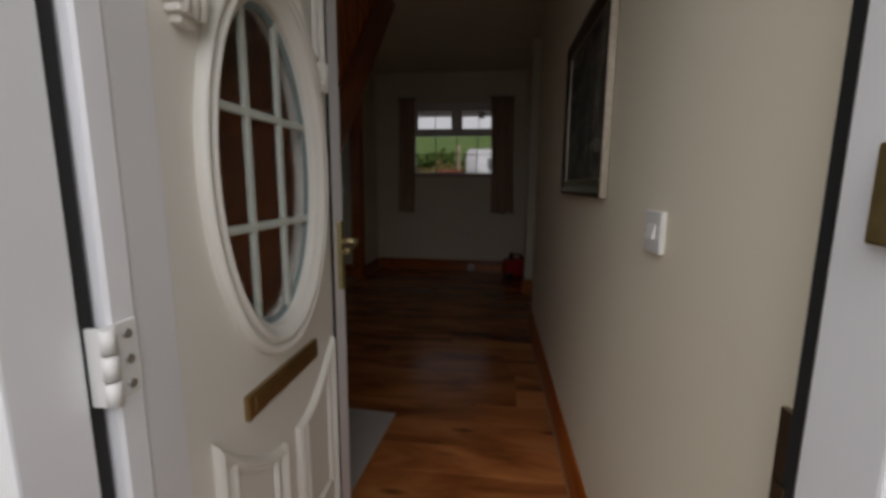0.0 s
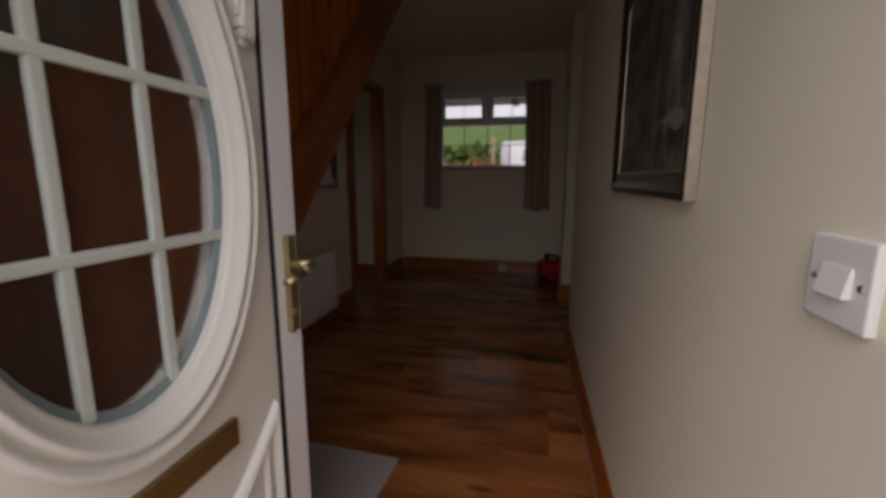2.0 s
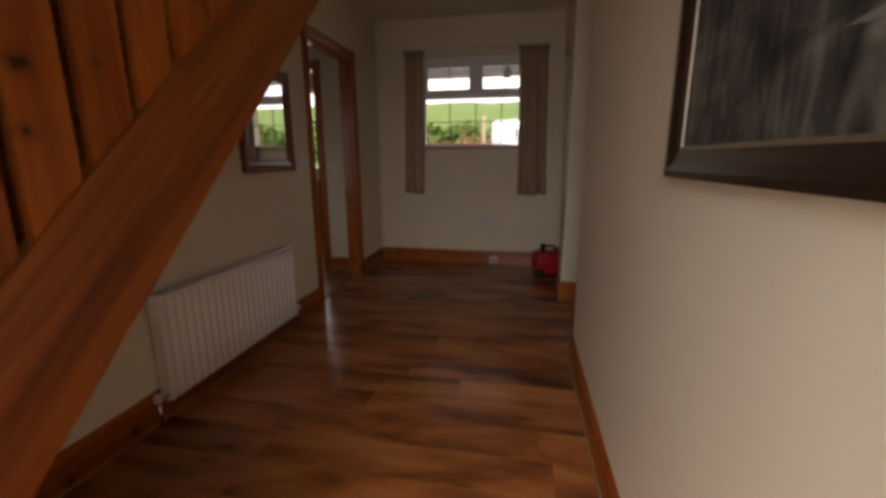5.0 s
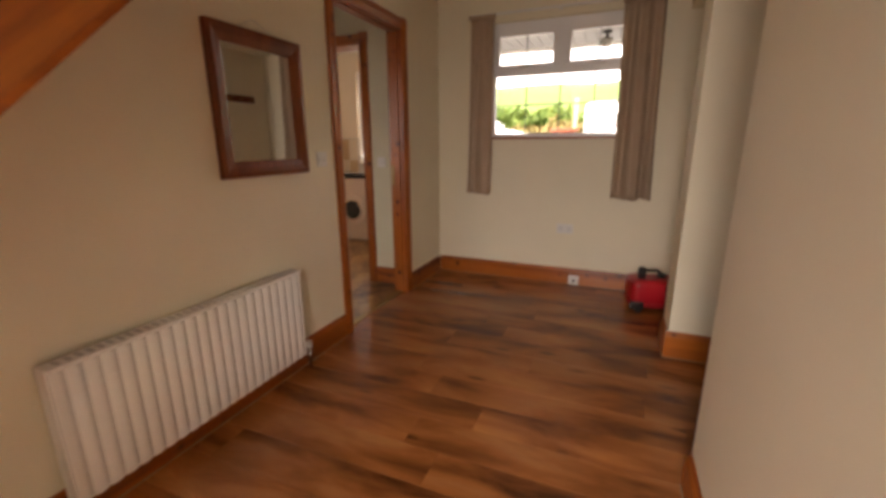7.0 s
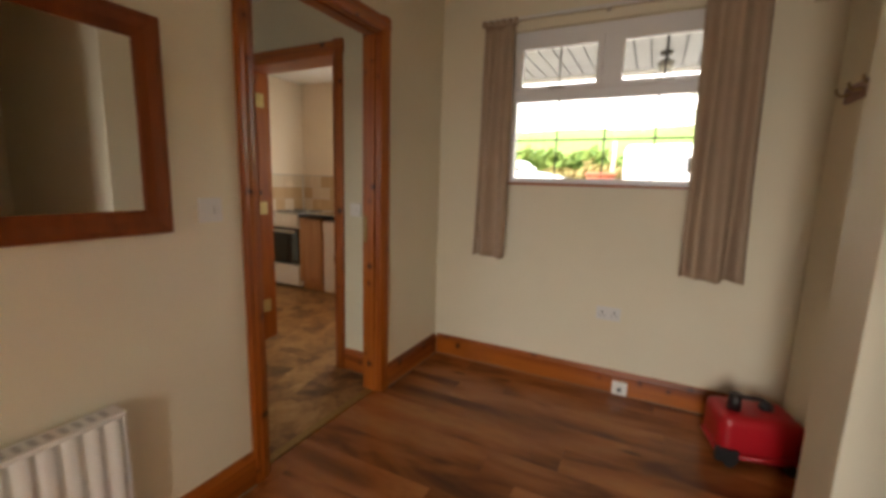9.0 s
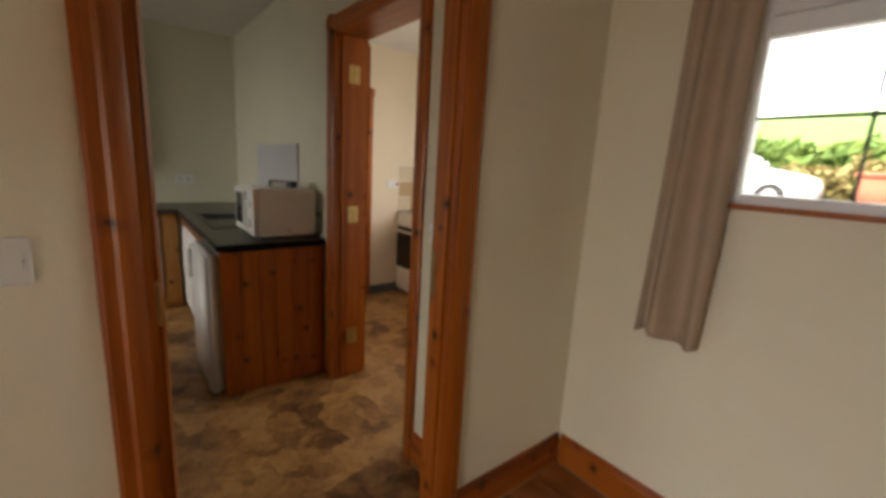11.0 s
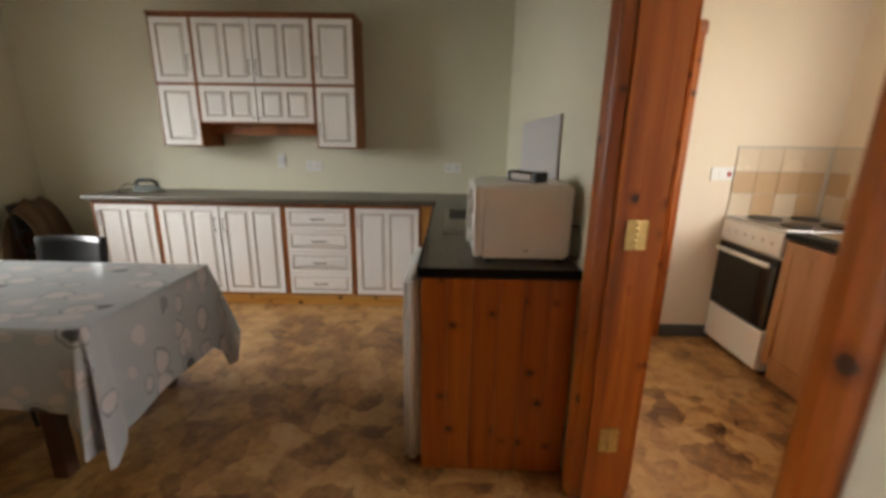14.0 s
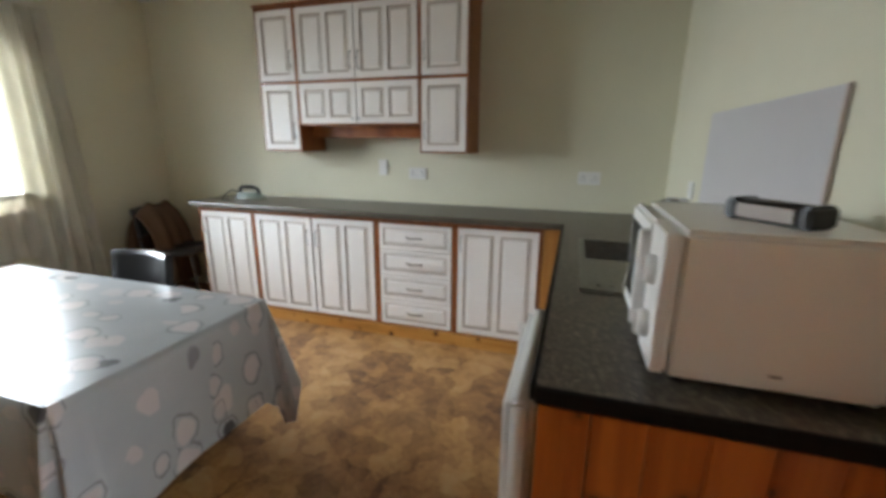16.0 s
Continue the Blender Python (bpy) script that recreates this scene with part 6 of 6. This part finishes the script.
# ---- outdoors ----
def rise(y):
    pts = ((-400, -0.15), (8.4, -0.15), (12, 0.2), (18, 0.78), (23, 0.9), (27, 2.0), (45, 6.2), (90, 12.5), (400, 13.5))
    for (a, p), (b, q) in zip(pts, pts[1:]):
        if a <= y <= b:
            return p + (q - p) * (y - a) / (b - a)
    return pts[-1][1]


bm = bmesh.new()
ys = [-400, -40, -6, 0.9, 8.4, 10, 12, 15, 18, 23, 25, 27, 33, 45, 65, 90, 400]
xs = [-400, -60, -25, -12, -6, -3, 0, 3, 8, 20, 60, 400]
gv = [[bm.verts.new((x, y, rise(y) + (0.25 * math.sin(x * 0.3) if y > 26 and abs(x) < 100 else 0))) for x in xs] for y in ys]
for j in range(len(ys) - 1):
    for i in range(len(xs) - 1):
        f = bm.faces.new((gv[j][i], gv[j][i + 1], gv[j + 1][i + 1], gv[j + 1][i]))
        f.material_index = 1 if ys[j] >= 23 else 0
structure("ground", bm, [M_GRAVEL, M_GRASS], "gravel yard rising to a green field", "ground")
structure("doorstep", boxed((-0.7, 1.1, 0.35, 1.08, -0.2, -0.06), bevel=0.01), painted("concrete", (0.4, 0.39, 0.36), 0.9, 0.12, 0.6), "grey concrete step outside the front door", "step")
structure("wall_outside_white", boxed((-1.70, -1.602, 6.932, 8.3, -0.3, 2.5)), M_OUT, "white rendered outside wall", "wall")


def clumps(name, label, x0, x1, y0, y1, height, count, seed, mat, leaf=0.16):
    """A mass of small leaves with an uneven top."""
    rng = random.Random(seed)
    vs, fs = [], []
    for _ in range(count):
        x, y = rng.uniform(x0, x1), rng.uniform(y0, y1)
        top = height * (0.65 + 0.35 * noise.noise(Vector((x * 0.45, y * 0.45, seed))) + 0.25 * noise.noise(Vector((x * 1.7, y * 1.7, seed))))
        z = rise(y) + top * rng.random() ** 0.6
        s = leaf * rng.uniform(0.6, 1.5)
        a = Vector((rng.uniform(-1, 1), rng.uniform(-1, 1), rng.uniform(-0.4, 1))).normalized()
        b = a.orthogonal().normalized()
        c = a.cross(b)
        k = len(vs)
        o = Vector((x, y, z))
        vs += [o - b * s, o + c * s * 0.5, o + b * s, o - c * s * 0.5]
        fs.append((k, k + 1, k + 2, k + 3))
    me = bpy.data.meshes.new(name)
    me.from_pydata(vs, [], fs)
    me.materials.append(mat)
    return tagged(new(name, me), label, "hedge", "", "stuff")


clumps("hedge", "uneven green hedge at the foot of the field", -16, 12, 23.6, 25.2, 2.2, 9000, 2, M_HEDGE, 0.2)
clumps("bracken_bank", "dry yellow-brown growth in front of the hedge", -4.5, 1.5, 22.6, 23.6, 1.7, 2200, 4, M_BRACKEN, 0.14)


def vehicle(name, label, at, profile, glass_profile, half, wheels, rz=0):
    """A vehicle from its side outline: body, windows, wheels with rims, lamps."""
    t = thing(name, label, "car" if "car" in name else "van", at, rz)
    bm = bmesh.new()
    extrude_profile(bm, profile, "y", -half, half)
    bmesh.ops.bevel(bm, geom=[e for e in bm.edges], offset=0.05, segments=3, affect="EDGES", clamp_overlap=True)
    part("body", bm, M_CARPAINT, t, smooth=True)
    for s in (-1, 1):
        for g in glass_profile:
            bm = bmesh.new()
            extrude_profile(bm, g, "y", s * half - 0.004, s * half + 0.012)
            part("side_window", bm, M_BLACKGLASS, t)
        for wx in wheels:
            bm = bmesh.new()
            tube(bm, (wx, s * (half - 0.2), 0.32), (wx, s * (half + 0.01), 0.32), 0.32, n=28)
            tyre = part("tyre", bm, M_BLACK, t)
            bm = bmesh.new()
            tube(bm, (wx, s * (half - 0.02), 0.32), (wx, s * (half + 0.02), 0.32), 0.2, 0.17, 20)
            part("rim", bm, M_STEEL, tyre)
    return t


car = vehicle("car", "white hatchback car parked in the yard", (-4.9, 19.0, rise(19.0)),
              [(-2.1, 0.3), (-2.15, 0.8), (-1.95, 1.0), (-1.55, 1.38), (-0.2, 1.46), (0.45, 1.38), (1.1, 0.98), (1.95, 0.86), (2.12, 0.65), (2.1, 0.3)],
              [[(-1.6, 1.0), (-1.38, 1.32), (-0.55, 1.38), (-0.55, 1.0)], [(-0.48, 1.0), (-0.48, 1.38), (0.3, 1.32), (0.85, 1.0)]], 0.84, (-1.35, 1.35))
bm = boxed((1.98, 2.12, -0.75, -0.45, 0.62, 0.78), bevel=0.03)
part("headlight", bm, M_GREY, car)
bm = bmesh.new()
extrude_profile(bm, [(0.50, 1.375), (1.12, 1.0), (1.14, 1.02), (0.52, 1.395)], "y", -0.7, 0.7)
part("windscreen", bm, M_BLACKGLASS, car)
van = vehicle("van", "white panel van parked in the yard", (1.55, 20.0, rise(20.0)),
              [(-2.5, 0.3), (-2.52, 1.7), (-2.42, 1.9), (1.2, 1.93), (1.5, 1.8), (2.05, 1.1), (2.6, 0.95), (2.65, 0.35)],
              [[(-1.6, 1.02), (-1.6, 1.52), (-0.1, 1.54), (-0.1, 1.02)], [(0.55, 1.05), (0.55, 1.62), (1.3, 1.6), (1.75, 1.08)]], 0.9, (-1.7, 1.75))
post = thing("wooden_post", "pale weathered wooden post in the yard", "post", (-1.45, 21.0, rise(21.0)))
bm = bmesh.new()
tube(bm, (0, 0, 0), (0, 0, 2.2), 0.1, 0.085, 14)
part("pole", bm, painted("weathered_timber", (0.5, 0.4, 0.27), 0.8, 0.2, 0.5), post)
pot = thing("terracotta_planter", "large terracotta-coloured planter in the yard", "planter", (-1.75, 20.0, rise(20.0)))
bm = bmesh.new()
tube(bm, (0, 0, 0), (0, 0, 0.95), 0.36, 0.5, 28)
part("tub", bm, M_TERRACOTTA, pot)
bm = bmesh.new()
tube(bm, (0, 0, 0.9), (0, 0, 1.02), 0.54, 0.54, 28)
part("rim", bm, M_TERRACOTTA, pot)
shed = thing("shed", "grey shed with a slate roof beyond the yard", "shed", (4.6, 29.0, rise(29.0)))
part("wall", boxed((-2.4, 2.4, -1.5, 1.5, -0.4, 2.3)), M_GREY, shed)
bm = bmesh.new()
extrude_profile(bm, [(-1.8, 2.2), (0, 3.4), (1.8, 2.2), (0, 3.25)], "x", -2.6, 2.6)
part("roof", bm, M_SLATE, shed)

# bare tree behind the van
tree = thing("tree", "thin grey tree with sparse young leaves behind the hedge", "tree", (2.4, 26.5, rise(26.5)))
rng = random.Random(21)
bm = bmesh.new()
tube(bm, (0, 0, -0.2), (0.1, 0, 2.6), 0.16, 0.1, 10)
tips = []
for i in range(14):
    z = 1.2 + i * 0.16
    a = rng.uniform(0, 6.28)
    p = Vector((0.05, 0, z))
    q = p + Vector((math.cos(a), math.sin(a), 0.7)) * rng.uniform(0.9, 1.7)
    tube(bm, p, q, 0.045, 0.02, 6)
    for _ in range(3):
        r = q + Vector((rng.uniform(-0.6, 0.6), rng.uniform(-0.6, 0.6), rng.uniform(0.1, 0.8)))
        tube(bm, q, r, 0.02, 0.006, 5)
        tips.append(r)
part("trunk", bm, M_BARK, tree)
vs, fs = [], []
for p in tips:
    for _ in range(22):
        o = p + Vector((rng.gauss(0, 0.25), rng.gauss(0, 0.25), rng.gauss(0, 0.2)))
        a = Vector((rng.uniform(-1, 1), rng.uniform(-1, 1), rng.uniform(-1, 1))).normalized() * 0.07
        b = a.orthogonal().normalized() * 0.045
        k = len(vs)
        vs += [o - a, o + b, o + a, o - b]
        fs.append((k, k + 1, k + 2, k + 3))
me = bpy.data.meshes.new("crown")
me.from_pydata(vs, [], fs)
me.materials.append(M_HEDGE)
crown = new("crown", me)
crown.parent = tree

# canopy outside the hall window
can = tagged(new("canopy_roof"), "white boarded canopy over the yard door", "canopy", "", "structure")
for i in range(34):
    x = -1.58 + i * 0.125
    part("board", boxed((x, x + 0.112, 6.935, 8.55, 2.46, 2.474)), M_SOFFIT, can)
part("deck", boxed((-1.6, 2.7, 6.935, 8.6, 2.476, 2.52)), M_SLATE, can)
part("fascia", boxed((-1.6, 2.7, 8.55, 8.6, 2.42, 2.476), bevel=0.004), M_UPVC, can)
part("post", boxed((2.5, 2.6, 8.46, 8.54, -0.2, 2.46), bevel=0.006), M_UPVC, can)
lan = thing("hanging_lantern", "small dark lantern hanging under the canopy", "lantern", (0.03, 8.0, 2.46))
bm = bmesh.new()
tube(bm, (0, 0, 0), (0, 0, -0.03), 0.05, 0.045, 16)
part("ceiling_rose", bm, M_BLACK, lan)
bm = bmesh.new()
tube(bm, (0, 0, -0.03), (0, 0, -0.06), 0.012)
tube(bm, (0, 0, -0.06), (0, 0, -0.085), 0.03, 0.075, 12)
part("cap", bm, M_BLACK, lan)
bm = bmesh.new()
tube(bm, (0, 0, -0.085), (0, 0, -0.16), 0.065, 0.045, 12)
part("glass_globe", bm, M_GREY, lan)

# ---- pieces: splashback tiles and floor boards ----
splash = tagged(finish(boxed((-4.2, -4.196, 7.46, 8.1, 0.9, 1.375), (-4.2, -3.26, 8.094, 8.1, 0.9, 1.375), (-3.26, -1.72, 8.094, 8.1, 0.9, 1.02)), "splashback", M_GROUT), "cream and tan tiled splashback", "tiles", "", "structure")
rng = random.Random(5)


def tile_mesh(axis, mat):
    bm = boxed((-0.004, 0.004, -0.073, 0.073, -0.073, 0.073) if axis == "x" else (-0.073, 0.073, -0.004, 0.004, -0.073, 0.073), bevel=0.0015)
    bmesh.ops.recalc_face_normals(bm, faces=bm.faces)
    me = bpy.data.meshes.new("tile")
    bm.to_mesh(me)
    bm.free()
    me.materials.append(mat)
    return me


TX, TYM = [tile_mesh("x", m) for m in (M_TILE_A, M_TILE_B)], [tile_mesh("y", m) for m in (M_TILE_A, M_TILE_B)]
for r in range(3):
    z = 0.985 + r * 0.15
    for c in range(4):
        o = new("tile", TX[(r + c + (rng.random() < 0.25)) % 2])
        o.location, o.parent = (-4.194, 7.535 + c * 0.15, z), splash
    for c in range(6):
        o = new("tile", TYM[(r + c + (rng.random() < 0.25)) % 2])
        o.location, o.parent = (-4.115 + c * 0.15, 8.092, z), splash


def plank_mesh(length, width):
    h, w, c = length / 2, width / 2, 0.002
    bm = bmesh.new()
    lo = [bm.verts.new(p) for p in ((-h, -w, -0.009), (h, -w, -0.009), (h, w, -0.009), (-h, w, -0.009))]
    mi = [bm.verts.new(p) for p in ((-h, -w, -0.0015), (h, -w, -0.0015), (h, w, -0.0015), (-h, w, -0.0015))]
    hi = [bm.verts.new(p) for p in ((-h + c, -w + c, 0), (h - c, -w + c, 0), (h - c, w - c, 0), (-h + c, w - c, 0))]
    for a, b in ((lo, mi), (mi, hi)):
        for i in range(4):
            bm.faces.new((a[i], a[(i + 1) % 4], b[(i + 1) % 4], b[i]))
    bm.faces.new(hi)
    bmesh.ops.recalc_face_normals(bm, faces=bm.faces)
    me = bpy.data.meshes.new("plank")
    bm.to_mesh(me)
    bm.free()
    me.materials.append(M_FLOOR)
    return me


PL, PW = 1.215, 0.1925
whole = plank_mesh(PL - 0.0008, PW - 0.0008)
rng = random.Random(8)
row = 0
y = 1.285
while y < 6.66:
    x, end = -1.455 - rng.uniform(0, PL), 2.3 if 4.3 < y + PW and y < 5.47 else 0.80 if y > 5.4 else 0.61
    while x < end:
        a, b = max(x, -1.455), min(x + PL, end)
        if b - a > 0.02:
            o = new("plank", whole if b - a > PL - 0.001 else plank_mesh(b - a - 0.0008, PW - 0.0008))
            o.location, o.parent = ((a + b) / 2, y + PW / 2, 0.0), hall_floor
        x += PL
    y += PW
